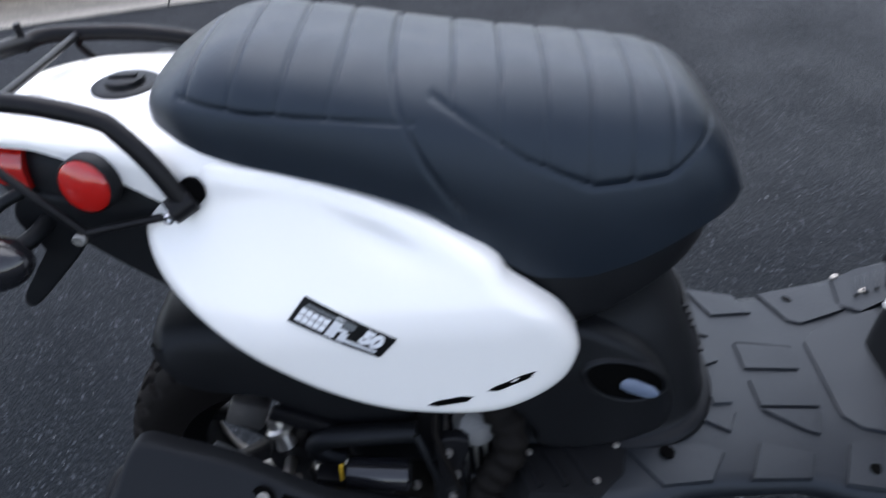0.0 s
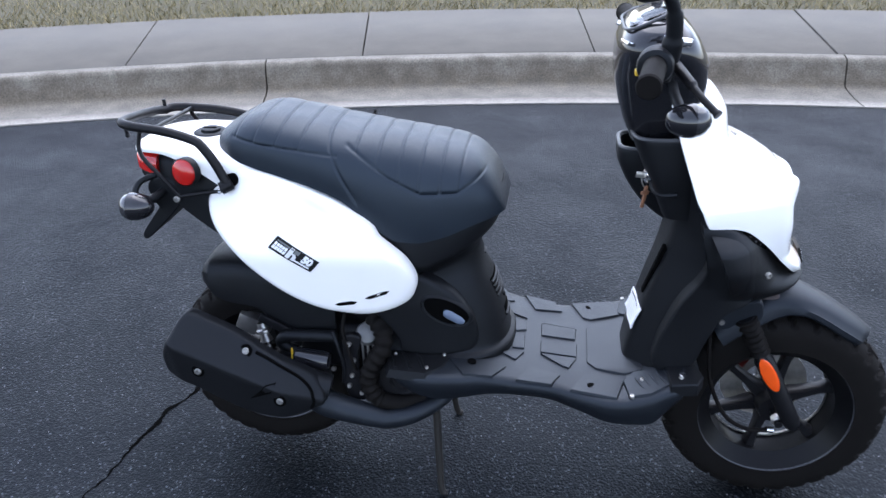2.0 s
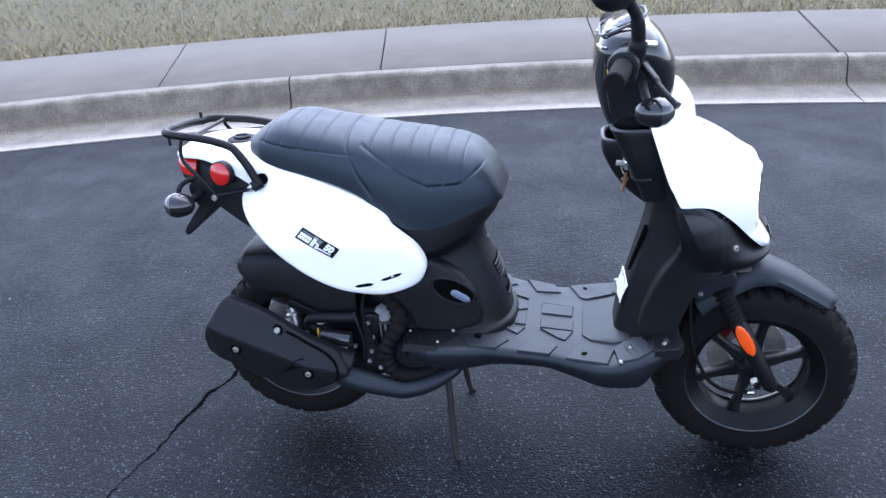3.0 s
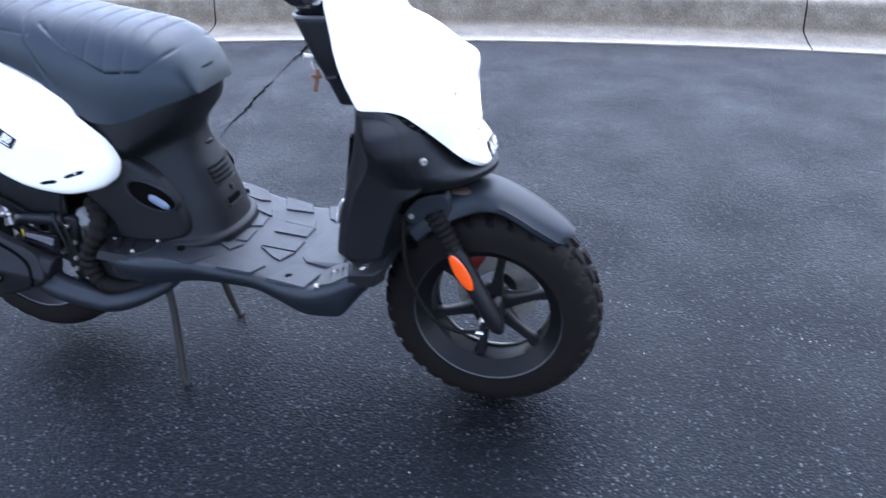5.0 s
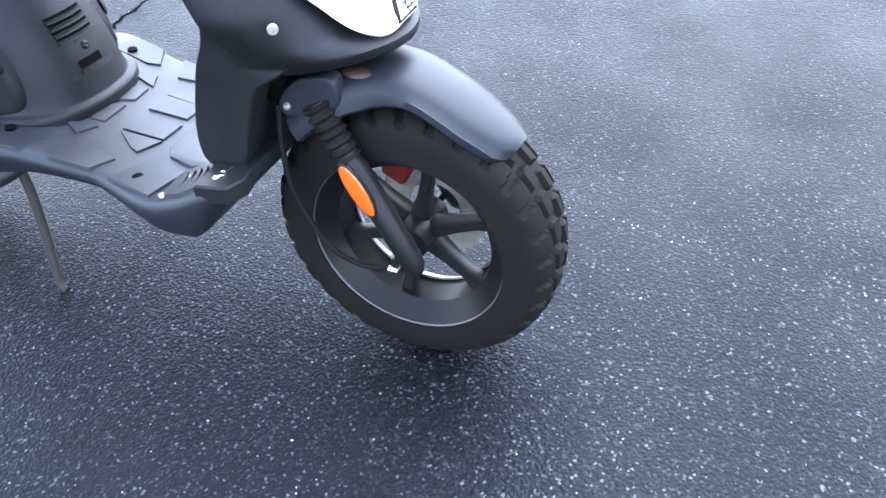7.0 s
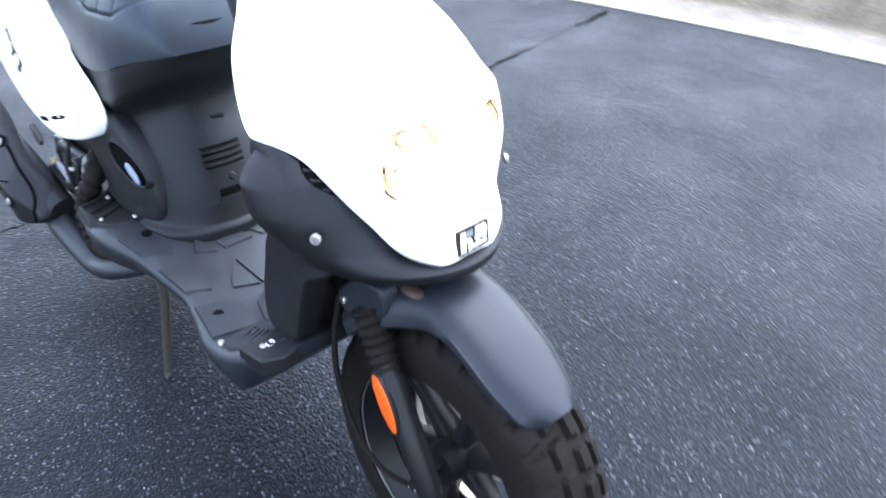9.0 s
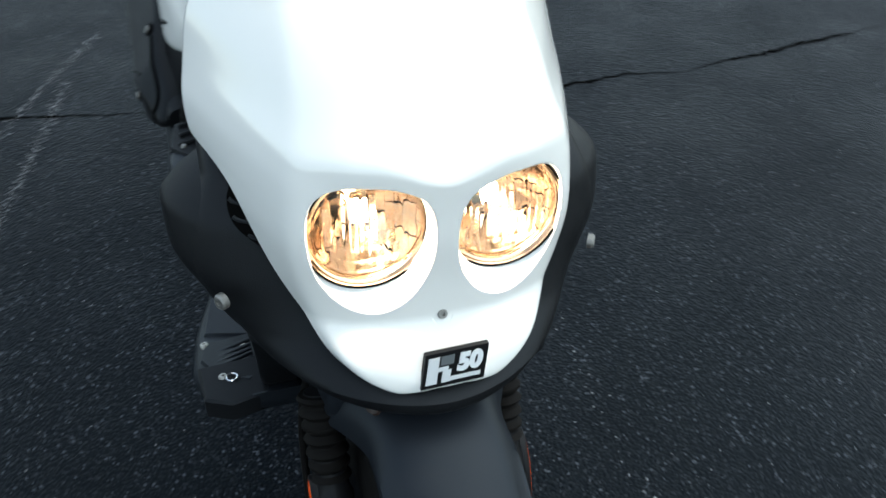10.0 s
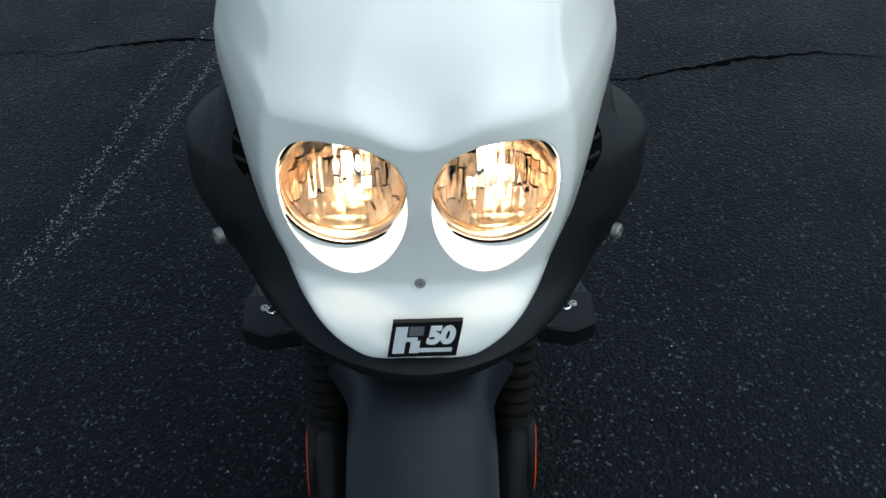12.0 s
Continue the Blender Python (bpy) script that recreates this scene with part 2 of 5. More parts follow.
def plate(outline, z, thick, slope=0.0015):
    """A low raised pad over an x-y outline on a surface z(x, y)."""
    o = np.array(outline, float)
    c = o.mean(0)
    lo = [(x, y, float(z(x, y)) - 0.002) for x, y in o]
    hi = [(x, y, float(z(x, y)) + thick) for x, y in c + (o - c) * (1 - slope / np.linalg.norm(o - c, axis=1).max() * 2)]
    return grid([lo, hi], True, True)


def part(name, shape, mat, parent=None, label="", sharp=40, flip=False):
    """Links verts and faces as ONE mesh object under a thing or a part."""
    v, f = shape
    me = bpy.data.meshes.new(name)
    me.from_pydata(v, [], f)
    bm = bmesh.new()
    bm.from_mesh(me)
    bmesh.ops.recalc_face_normals(bm, faces=bm.faces)
    bm.to_mesh(me)
    bm.free()
    me.shade_smooth()
    me.set_sharp_from_angle(angle=radians(sharp))
    me.materials.append(mat)
    ob = new(name, me)
    if parent:
        ob.parent = parent
    return tagged(ob, label)


def disc_screw(at, axis, r, parent, mat=None, depth=0.004):
    s = part("screw", lathe([(-0.002, r), (depth * 0.6, r), (depth, r * 0.8), (depth, r * 0.4), (depth * 0.5, r * 0.35)], Vector(at) - Vector((0, 0, scooter_origin.translation.z)), axis, 14), mat or CHROME, parent)
    return s


# ---- setting ----
RC = Vector((2.9, -11.24, 0))
R0 = 13.96


def on_arc(r, a, z):
    """A place at radius r and angle a (radians from straight ahead) round the bend of the road."""
    return (RC.x + r * math.sin(a), RC.y + r * math.cos(a), z)


def arc_solid(profile, a0, a1, n):
    return grid([[on_arc(r, a, z) for r, z in profile] for a in np.linspace(a0, a1, n)], True, True)


def ring_sheet(radii, heights, n=180):
    return grid([[on_arc(r, a, z) for a in np.linspace(0, 2 * math.pi, n, endpoint=False)] for r, z in zip(radii, heights)], True)


def structure(ob, label, category):
    return tagged(ob, label, category, kind="structure")


road = structure(part("road", ring_sheet([0.001, 3, 6, 9, 11, 13, R0 + 0.05], [0, 0, 0, 0, 0, 0, -0.006]), ASPHALT), "worn dark grey asphalt road with a long crack", "road")
lawn = structure(part("ground", ring_sheet([R0 + 1.49, R0 + 2.2, 30, 80, 400], [0.13, 0.14, 0.2, 0.2, 0.2]), SOIL), "dry winter lawn beside the pavement reaching far off", "lawn")

# kerb and gutter in long cast lengths, pavement in square slabs


def kerb_material():
    """Concrete with a clean pale lip, a grey gutter and a brown-stained face, streaked and mottled."""
    m = bpy.data.materials.new("stained_kerb_concrete")
    m.use_nodes = True
    n, l = m.node_tree.nodes, m.node_tree.links
    b = n["Principled BSDF"]
    b.inputs["Roughness"].default_value, b.inputs["Specular IOR Level"].default_value = 0.85, 0.3
    tc, sub, flat, dist = n.new("ShaderNodeTexCoord"), n.new("ShaderNodeVectorMath"), n.new("ShaderNodeVectorMath"), n.new("ShaderNodeVectorMath")
    sub.operation, flat.operation, dist.operation = "SUBTRACT", "MULTIPLY", "LENGTH"
    sub.inputs[1].default_value, flat.inputs[1].default_value = RC, (1, 1, 0)
    l.new(tc.outputs["Object"], sub.inputs[0])
    l.new(sub.outputs[0], flat.inputs[0])
    l.new(flat.outputs[0], dist.inputs[0])
    big, fine = n.new("ShaderNodeTexNoise"), n.new("ShaderNodeTexNoise")
    for tex, scale, detail in ((big, 9.0, 8.0), (fine, 110.0, 3.0)):
        tex.inputs["Scale"].default_value, tex.inputs["Detail"].default_value = scale, detail
        l.new(tc.outputs["Object"], tex.inputs["Vector"])
    wob = n.new("ShaderNodeMath")
    wob.operation = "MULTIPLY_ADD"
    wob.inputs[1].default_value = 0.10
    l.new(big.outputs["Fac"], wob.inputs[0])
    l.new(dist.outputs["Value"], wob.inputs[2])
    mr = n.new("ShaderNodeMapRange")
    mr.inputs["From Min"].default_value, mr.inputs["From Max"].default_value = R0 + 0.05, R0 + 0.525
    l.new(wob.outputs[0], mr.inputs["Value"])
    ramp = n.new("ShaderNodeValToRGB")
    e = ramp.color_ramp.elements
    e[0].color, e[1].color = (0.29, 0.27, 0.235, 1), (0.165, 0.152, 0.13, 1)
    for pos, c in ((0.13, (0.24, 0.222, 0.192)), (0.26, (0.15, 0.14, 0.12)), (0.62, (0.155, 0.138, 0.112)), (0.74, (0.115, 0.096, 0.070)), (0.84, (0.135, 0.12, 0.095)), (0.92, (0.205, 0.187, 0.155))):
        e.new(pos).color = (*c, 1)
    l.new(mr.outputs["Result"], ramp.inputs["Fac"])
    tone = n.new("ShaderNodeMath")
    tone.operation = "MULTIPLY_ADD"
    tone.inputs[1].default_value, tone.inputs[2].default_value = 1.0, 0.42
    l.new(big.outputs["Fac"], tone.inputs[0])
    speck = n.new("ShaderNodeMath")
    speck.operation = "MULTIPLY_ADD"
    speck.inputs[1].default_value, speck.inputs[2].default_value = 1.4, 0.3
    l.new(fine.outputs["Fac"], speck.inputs[0])
    both = n.new("ShaderNodeMath")
    both.operation = "MULTIPLY"
    l.new(tone.outputs[0], both.inputs[0])
    l.new(speck.outputs[0], both.inputs[1])
    mul = n.new("ShaderNodeMix")
    mul.data_type, mul.blend_type = "RGBA", "MULTIPLY"
    mul.inputs["Factor"].default_value = 1.0
    l.new(ramp.outputs["Color"], mul.inputs["A"])
    l.new(both.outputs[0], mul.inputs["B"])
    l.new(mul.outputs["Result"], b.inputs["Base Color"])
    bp = n.new("ShaderNodeBump")
    bp.inputs["Strength"].default_value, bp.inputs["Distance"].default_value = 0.6, 0.002
    l.new(fine.outputs["Fac"], bp.inputs["Height"])
    l.new(bp.outputs["Normal"], b.inputs["Normal"])
    return m


CONCRETE = kerb_material()
kerb = structure(new("kerb"), "weathered pale concrete kerb with gutter pan", "kerb")
KERB = [(R0, -0.08), (R0, 0.001), (R0 + 0.16, -0.010), (R0 + 0.32, -0.006), (R0 + 0.35, 0.012), (R0 + 0.385, 0.112), (R0 + 0.40, 0.130), (R0 + 0.425, 0.138), (R0 + 0.475, 0.140), (R0 + 0.475, -0.08)]
KSTEP = 0.2275
KA0 = -0.2300
for k in range(-3, 5):
    a = KA0 + k * KSTEP
    part("kerb_length", arc_solid(KERB, a + 0.0003, a + KSTEP - 0.0003, 24), CONCRETE, kerb)
rest = part("kerb_length", arc_solid(KERB, KA0 + 5 * KSTEP, KA0 - 3 * KSTEP + 2 * math.pi, 120), CONCRETE, kerb)
rest["kind"] = "stuff"
pavement = structure(new("pavement"), "grey concrete pavement slabs with dark joints", "pavement")
PSTEP = 0.0935
PA0 = -0.2852
for k in range(-7, 9):
    a = PA0 + k * PSTEP
    dz = 0.003 * math.sin(k * 2.3)
    prof = [(R0 + 0.481, -0.05), (R0 + 0.481, 0.136 + dz), (R0 + 0.489, 0.142 + dz), (R0 + 1.505, 0.154 + dz), (R0 + 1.515, 0.148 + dz), (R0 + 1.515, -0.05)]
    part("slab", arc_solid(prof, a + 0.00035, a + PSTEP - 0.00035, 8), PAVING, pavement)
prof = [(R0 + 0.481, -0.05), (R0 + 0.481, 0.142), (R0 + 1.515, 0.154), (R0 + 1.515, -0.05)]
rest = part("slab", arc_solid(prof, PA0 + 9 * PSTEP, PA0 - 7 * PSTEP + 2 * math.pi, 120), PAVING, pavement)
rest["kind"] = "stuff"

# short dry grass beyond the pavement
rng = random.Random(11)
gv, gf = [], []
for i in range(26000):
    a = rng.uniform(-0.42, 0.16)
    r = R0 + 1.50 + 2.6 * rng.random() ** 1.3
    x, y, z = on_arc(r, a, 0.132 + 0.004 * (r - R0 - 1.5))
    h, w, t = rng.uniform(0.02, 0.065), rng.uniform(0.002, 0.0045), rng.uniform(0, math.pi)
    lx, ly = rng.gauss(0, 0.03), rng.gauss(0, 0.03)
    k = len(gv)
    gv += [(x - w * math.cos(t), y - w * math.sin(t), z), (x + w * math.cos(t), y + w * math.sin(t), z), (x + lx, y + ly, z + h)]
    gf.append((k, k + 1, k + 2))
gm = bpy.data.materials.new("dry_grass")
gm.use_nodes = True
gn, gl = gm.node_tree.nodes, gm.node_tree.links
gi, gr = gn.new("ShaderNodeNewGeometry"), gn.new("ShaderNodeValToRGB")
ge = gr.color_ramp.elements
ge[0].color, ge[1].color = (0.06, 0.058, 0.018, 1), (0.30, 0.24, 0.115, 1)
ge[0].position, ge[1].position = 0.1, 0.8
gl.new(gi.outputs["Random Per Island"], gr.inputs["Fac"])
gl.new(gr.outputs["Color"], gn["Principled BSDF"].inputs["Base Color"])
gn["Principled BSDF"].inputs["Roughness"].default_value = 0.8
gme = bpy.data.meshes.new("grass")
gme.from_pydata(gv, [], gf)
gme.materials.append(gm)
tagged(new("grass", gme), "short dry yellow-green winter grass", "grass", kind="stuff")

# a dry leaf in the gutter
lv = []
for t in np.linspace(0, 1, 11):
    w = 0.028 * math.sin(math.pi * t) ** 0.8 * (1 - 0.35 * (int(t * 10) % 2))
    lv.append([(0.09 * t - 0.045, w * q, 0.004 + 0.012 * abs(q) * math.sin(math.pi * t) + 0.006 * t) for q in (-1, -0.5, 0, 0.5, 1)])
leaf = part("dry_leaf", moved(grid(lv), pose(2.02, 3.14, -0.004, 0, 0, 25)), material("dry_leaf", (0.20, 0.13, 0.07), 0.7, spots=0.4, spot_scale=60))
tagged(leaf, "curled dry brown leaf lying in the gutter", "leaf")
leaf.modifiers.new("thickness", "SOLIDIFY").thickness = 0.001

# the crack across the road
CRACK = [(0.25, -3.2), (0.22, -2.4), (0.19, -1.8), (0.173, -1.174), (0.198, -1.005), (0.178, -0.88), (0.158, -0.68), (0.180, -0.56), (0.222, -0.39), (0.250, -0.26), (0.268, -0.186), (0.300, 0.009), (0.336, 0.127), (0.45, 0.40), (0.487, 0.518), (0.466, 0.70), (0.430, 0.85), (0.424, 1.03), (0.452, 1.19), (0.432, 1.40), (0.405, 1.65), (0.37, 2.0), (0.335, 2.42)]
cp = spline(CRACK, 420)
rng = random.Random(4)
rows = []
wx = 0.0
for i, (x, y) in enumerate(cp):
    wx = 0.75 * wx + rng.uniform(-0.006, 0.006)
    h = rng.uniform(0.0028, 0.0095) * (0.7 + 0.5 * math.sin(i * 0.11))
    rows.append([(x + wx - h, y, 0.0012), (x + wx + h * rng.uniform(0.5, 1.3), y, 0.0012)])
structure(part("road_crack", grid(rows), CRACKED), "ragged dark crack in the asphalt", "crack")

# pale grit on the asphalt, loose and in faint scraped lines
rng = random.Random(21)
gv, gf = [], []


def stone(x, y, r):
    k, t = len(gv), rng.uniform(0, math.pi)
    pts = [(r * rng.uniform(0.6, 1.3) * math.cos(t + q), r * rng.uniform(0.6, 1.3) * math.sin(t + q), 0.0) for q in (0, 1.6, 3.1, 4.7)]
    gv.extend([(x + a, y + b, 0.0005 + c) for a, b, c in pts] + [(x, y, 0.0008 + r * rng.uniform(0.3, 0.8))])
    gf.extend([(k, k + 1, k + 4), (k + 1, k + 2, k + 4), (k + 2, k + 3, k + 4), (k + 3, k, k + 4)])


for line, step, wide in (([(1.1, -0.80), (0.72, -0.735), (0.245, -0.65), (-0.3, -0.42)], 0.0028, 0.011), ([(1.03, -0.73), (0.62, -0.62), (0.31, -0.55), (0.0, -0.50)], 0.0032, 0.010), ([(0.849, 0.447), (1.22, 0.437), (1.605, 0.413), (2.04, 0.408), (2.68, 0.337)], 0.018, 0.008)):
    for x, y in spline(line, int(1.7 / step)):
        if rng.random() < 0.85:
            stone(x + rng.gauss(0, wide * 0.5), y + rng.gauss(0, wide), rng.uniform(0.001, 0.0034))
for i in range(2600):
    stone(rng.uniform(-0.8, 3.6), rng.uniform(-1.4, 2.4), rng.uniform(0.0007, 0.0022) * (1.6 if i % 40 == 0 else 1))
gme = bpy.data.meshes.new("road_grit")
gme.from_pydata(gv, [], gf)
gme.materials.append(material("pale_grit", (0.20, 0.20, 0.21), 0.7, spots=0.5, spot_scale=40))
tagged(new("road_grit", gme), "pale grit scattered over the dark asphalt", "grit", kind="stuff")

# ---- the scooter ----
scooter = tagged(new("motor_scooter"), "white and black motor scooter with lit twin headlights on its stand", "scooter")
scooter_origin = Matrix.Translation((1.1, 0, 0.0088))
scooter.matrix_world = Matrix.Translation((1.1, 0, 0)) @ Matrix(((0.99948, 0.00188, -0.03212), (0.00000, 0.99829, 0.05847), (0.03218, -0.05844, 0.99777))).to_4x4()


def sp(name, shape, mat, parent=None, label=""):
    """A part of the scooter, given in world metres."""
    if parent is None:
        ob = part(name, moved(shape, scooter_origin.inverted()), mat, scooter, label)
    else:
        ob = part(name, moved(shape, scooter_origin.inverted()), mat, parent, label)
    return ob


def sp2(name, shape, mat, label=""):
    return sp(name, shape, mat, None, label), sp(name, mirror(shape), mat, None, label)


def wheel(cx, cz, r, half, rim_r, spokes, a0, name, rim_half):
    """Tyre with knobbly shoulders, spoked rim, hub."""
    hub = sp(name, lathe([(-half * 0.75, 0.012), (-half * 0.75, 0.03), (-half * 0.4, 0.034), (half * 0.4, 0.034), (half * 0.75, 0.03), (half * 0.75, 0.012)], (cx, 0, cz), (0, 1, 0), 32), IRON, None, "black cast wheel")
    prof = []
    h = half
    for a in np.linspace(-1, 1, 49):
        y = h * math.sin(a * math.pi * 0.5)
        rr = rim_r - 0.004 + (r - 0.006 - rim_r) * (math.cos(a * math.pi * 0.5)) ** 0.42
        prof.append((y, rr))
    inner = [(h * 0.8, rim_r - 0.004), (h * 0.3, rim_r - 0.012), (-h * 0.3, rim_r - 0.012), (-h * 0.8, rim_r - 0.004)]
    ring = prof + inner
    nseg, nk = 372, 31
    rows = []
    for q in np.linspace(0, 2 * math.pi, nseg, endpoint=False):
        row = []
        for y, rr in ring:
            v = y / h
            if rr > rim_r + 0.046 and abs(v) < 0.97:
                ph = (q * nk / (2 * math.pi) + 0.35 * abs(v) + (0.5 if v > 0 else 0)) % 1.0
                cut = 1.0 if ph > 0.70 else 0.0
                if 0.42 < abs(v) < 0.52 or abs(v) < 0.08:
                    cut = 1.0
                rr = rr - 0.0055 * cut * min(1.0, (rr - rim_r - 0.046) / 0.012) + 0.003 * (1 - cut)
            row.append((cx + rr * math.cos(q), y, cz + rr * math.sin(q)))
        rows.append(row)
    rows.append(rows[0])
    sp("tyre", grid(rows, True), RUBBER, hub, "black block-tread tyre dusty at the shoulders")
    k = rim_half
    rim = [(-k, rim_r - 0.003), (-k - 0.002, rim_r + 0.003), (-k + 0.004, rim_r + 0.002), (-k * 0.7, rim_r - 0.014), (-k * 0.45, rim_r - 0.024), (k * 0.45, rim_r - 0.024), (k * 0.7, rim_r - 0.014), (k - 0.004, rim_r + 0.002), (k + 0.002, rim_r + 0.003), (k, rim_r - 0.003), (k * 0.72, rim_r - 0.02), (k * 0.5, rim_r - 0.034), (-k * 0.5, rim_r - 0.034), (-k * 0.72, rim_r - 0.02), (-k, rim_r - 0.003)]
    sp("rim", lathe(rim, (cx, 0, cz), (0, 1, 0), 96, False), RIM, hub, "black cast rim")
    # Light grey ring painted in for the bright reflection line of the glossy rim.
    sp("rim_reflection", lathe([(-k - 0.001, rim_r - 0.006), (-k - 0.0035, rim_r - 0.0035), (-k - 0.001, rim_r - 0.001), (-k + 0.002, rim_r - 0.0035), (-k - 0.001, rim_r - 0.006)], (cx, 0, cz), (0, 1, 0), 96, False), LIP, hub, "grey ring for the reflection line on the rim")
    sp("rim_well", lathe([(k * 0.40, rim_r - 0.036), (k * 0.40, rim_r - 0.040), (k * 0.75, rim_r - 0.028), (k * 0.75, rim_r - 0.024), (k * 0.40, rim_r - 0.036)], (cx, 0, cz), (0, 1, 0), 96, False), STEEL, hub, "bare metal rim well")
    for i in range(spokes):
        a = radians(a0) + 2 * math.pi * i / spokes
        d = Vector((math.cos(a), 0, math.sin(a)))
        n = Vector((-math.sin(a), 0, math.cos(a)))
        rows = []
        for t, w, y in ((0.025, 0.017, 0.020), (0.07, 0.010, 0.016), (rim_r * 0.65, 0.009, 0.014), (rim_r - 0.03, 0.013, 0.018)):
            c = Vector((cx, 0, cz)) + d * t
            rows.append([tuple(c + n * w * s + Vector((0, y * q, 0))) for s, q in ((-1, -0.6), (-0.7, -1), (0.7, -1), (1, -0.6), (1, 0.6), (0.7, 1), (-0.7, 1), (-1, 0.6))])
        sp("spoke", grid(rows, True, True), IRON, hub)
    return hub


FW, RW = (1.812, 0.2295), (0.669, 0.281)
front_wheel = wheel(*FW, 0.2465, 0.064, 0.165, 6, -102, "front_wheel", 0.057)
rear_wheel = wheel(*RW, 0.237, 0.066, 0.158, 6, -90, "rear_wheel", 0.058)

# seat
zt = curve([(0.640, 0.848), (0.650, 0.860), (0.674, 0.875), (0.715, 0.893), (0.75, 0.898), (0.79, 0.892), (0.836, 0.883), (0.9, 0.869), (0.972, 0.857), (1.06, 0.843), (1.14, 0.826), (1.175, 0.809), (1.2, 0.783), (1.218, 0.750), (1.228, 0.722), (1.232, 0.703)])
zb = curve([(0.640, 0.838), (0.66, 0.826), (0.70, 0.812), (0.787, 0.788), (0.85, 0.768), (0.91, 0.742), (0.968, 0.692), (1.022, 0.657), (1.06, 0.655), (1.106, 0.665), (1.18, 0.692), (1.232, 0.704)])
sw = curve([(0.640, 0.045), (0.648, 0.075), (0.66, 0.092), (0.69, 0.112), (0.75, 0.126), (0.85, 0.134), (0.95, 0.140), (1.05, 0.141), (1.11, 0.137), (1.15, 0.129), (1.18, 0.118), (1.2, 0.107), (1.22, 0.089), (1.232, 0.070)])


def polyline_gap(x, z, pts):
    d = np.full(np.shape(x), 9.0)
    for (a, b), (c, e) in zip(pts[:-1], pts[1:]):
        t = np.clip(((x - a) * (c - a) + (z - b) * (e - b)) / ((c - a) ** 2 + (e - b) ** 2), 0, 1)
        d = np.minimum(d, np.hypot(x - a - t * (c - a), z - b - t * (e - b)))
    return d


def seat_shape():
    u = np.linspace(0, 1, 420)
    xs = 0.640 + 0.592 * (0.82 * u + 0.18 * (0.5 - 0.5 * np.cos(math.pi * u)))
    th = np.linspace(0, math.pi, 150)
    c, s = np.cos(th), np.sin(th)
    X, T = np.meshgrid(xs, th, indexing="ij")
    W, ZT, ZB = sw(xs)[:, None], zt(xs)[:, None], zb(xs)[:, None]
    ex = 2 / 3.2
    Y = -W * np.sign(c) * np.abs(c) ** ex * (1 - 0.05 * np.abs(s) ** 2)
    Z = ZB + (ZT - ZB) * np.abs(s) ** ex
    rear = [(0.690, 0.862), (0.752, 0.850), (0.841, 0.838), (0.905, 0.829)]
    front = [(0.925, 0.846), (0.965, 0.818), (1.008, 0.786), (1.069, 0.756), (1.144, 0.758), (1.190, 0.788)]
    mid = [(0.885, 0.885), (0.893, 0.84), (0.915, 0.79), (0.945, 0.735)]
    gap = np.minimum(np.minimum(polyline_gap(X, Z, rear), polyline_gap(X, Z, front)), polyline_gap(X, Z, mid))
    low = np.where(X < 0.91, np.interp(X, *zip(*rear)), np.interp(X, *zip(*front)))
    dent = 0.0034 * np.exp(-((gap / 0.0030) ** 2))
    puff = np.zeros_like(X)
    for g in (0.705, 0.752, 0.797, 0.843, 0.945, 0.990, 1.033, 1.075, 1.115, 1.152):
        lean = np.where(X < 0.9, 0.35, 0.1) * (ZT - Z)
        dent += np.where(Z > low, 0.0026 * np.exp(-(((X - g + lean) / 0.0026) ** 2)), 0)
        puff += np.where(Z > low, 0.0008 * np.exp(-(((X - g - 0.022 + lean) / 0.014) ** 2)), 0)
    dent -= puff
    ny, nz = Y / W, np.abs(s)[None, :] ** 1.5
    Y2, Z2 = Y - ny * dent * (1 - nz), Z - dent * nz
    return grid([[(x, y, z) for x, y, z in zip(a, b, d)] for a, b, d in zip(X, Y2, Z2)], True, True)


sp("seat", seat_shape(), VINYL, None, "black quilted vinyl seat with stitched ribs")

# white side panels with badge and vents
PANEL = [(0.626, 0.722), (0.634, 0.752), (0.662, 0.776), (0.696, 0.803), (0.735, 0.800), (0.802, 0.783), (0.897, 0.744), (0.955, 0.709), (0.977, 0.690), (0.985, 0.674), (1.010, 0.652), (1.038, 0.622), (1.056, 0.580), (1.050, 0.546), (1.028, 0.526), (0.985, 0.515), (0.931, 0.511), (0.852, 0.524), (0.777, 0.562), (0.700, 0.626), (0.645, 0.680)]


def panel_out(x, z):
    return 0.134 + 0.060 * smooth((0.80 - z) / 0.18) - 0.016 * smooth((0.74 - x) / 0.11) - 0.028 * smooth((x - 0.96) / 0.12) - 0.006 * np.exp(-(((x - 0.865) * 0.9 - (z - 0.722) * 0.44) / 0.05) ** 2 - (((x - 0.865) * 0.44 + (z - 0.722) * 0.9) / 0.014) ** 2)


pr, pl = sp2("side_panel", pillow(PANEL, panel_out, 0.02, 0.016, 0.86, 22, 140), WHITE, "glossy white side panel under the seat")


def on_panel(x, z, lift):
    return (x, -(float(panel_out(x, z)) + lift), z)


def side_patch(pts, lift0, lift1, n=None):
    a = [on_panel(x, z, lift0) for x, z in pts]
    b = [on_panel(x, z, lift1) for x, z in pts]
    return grid([a, b], True, True)


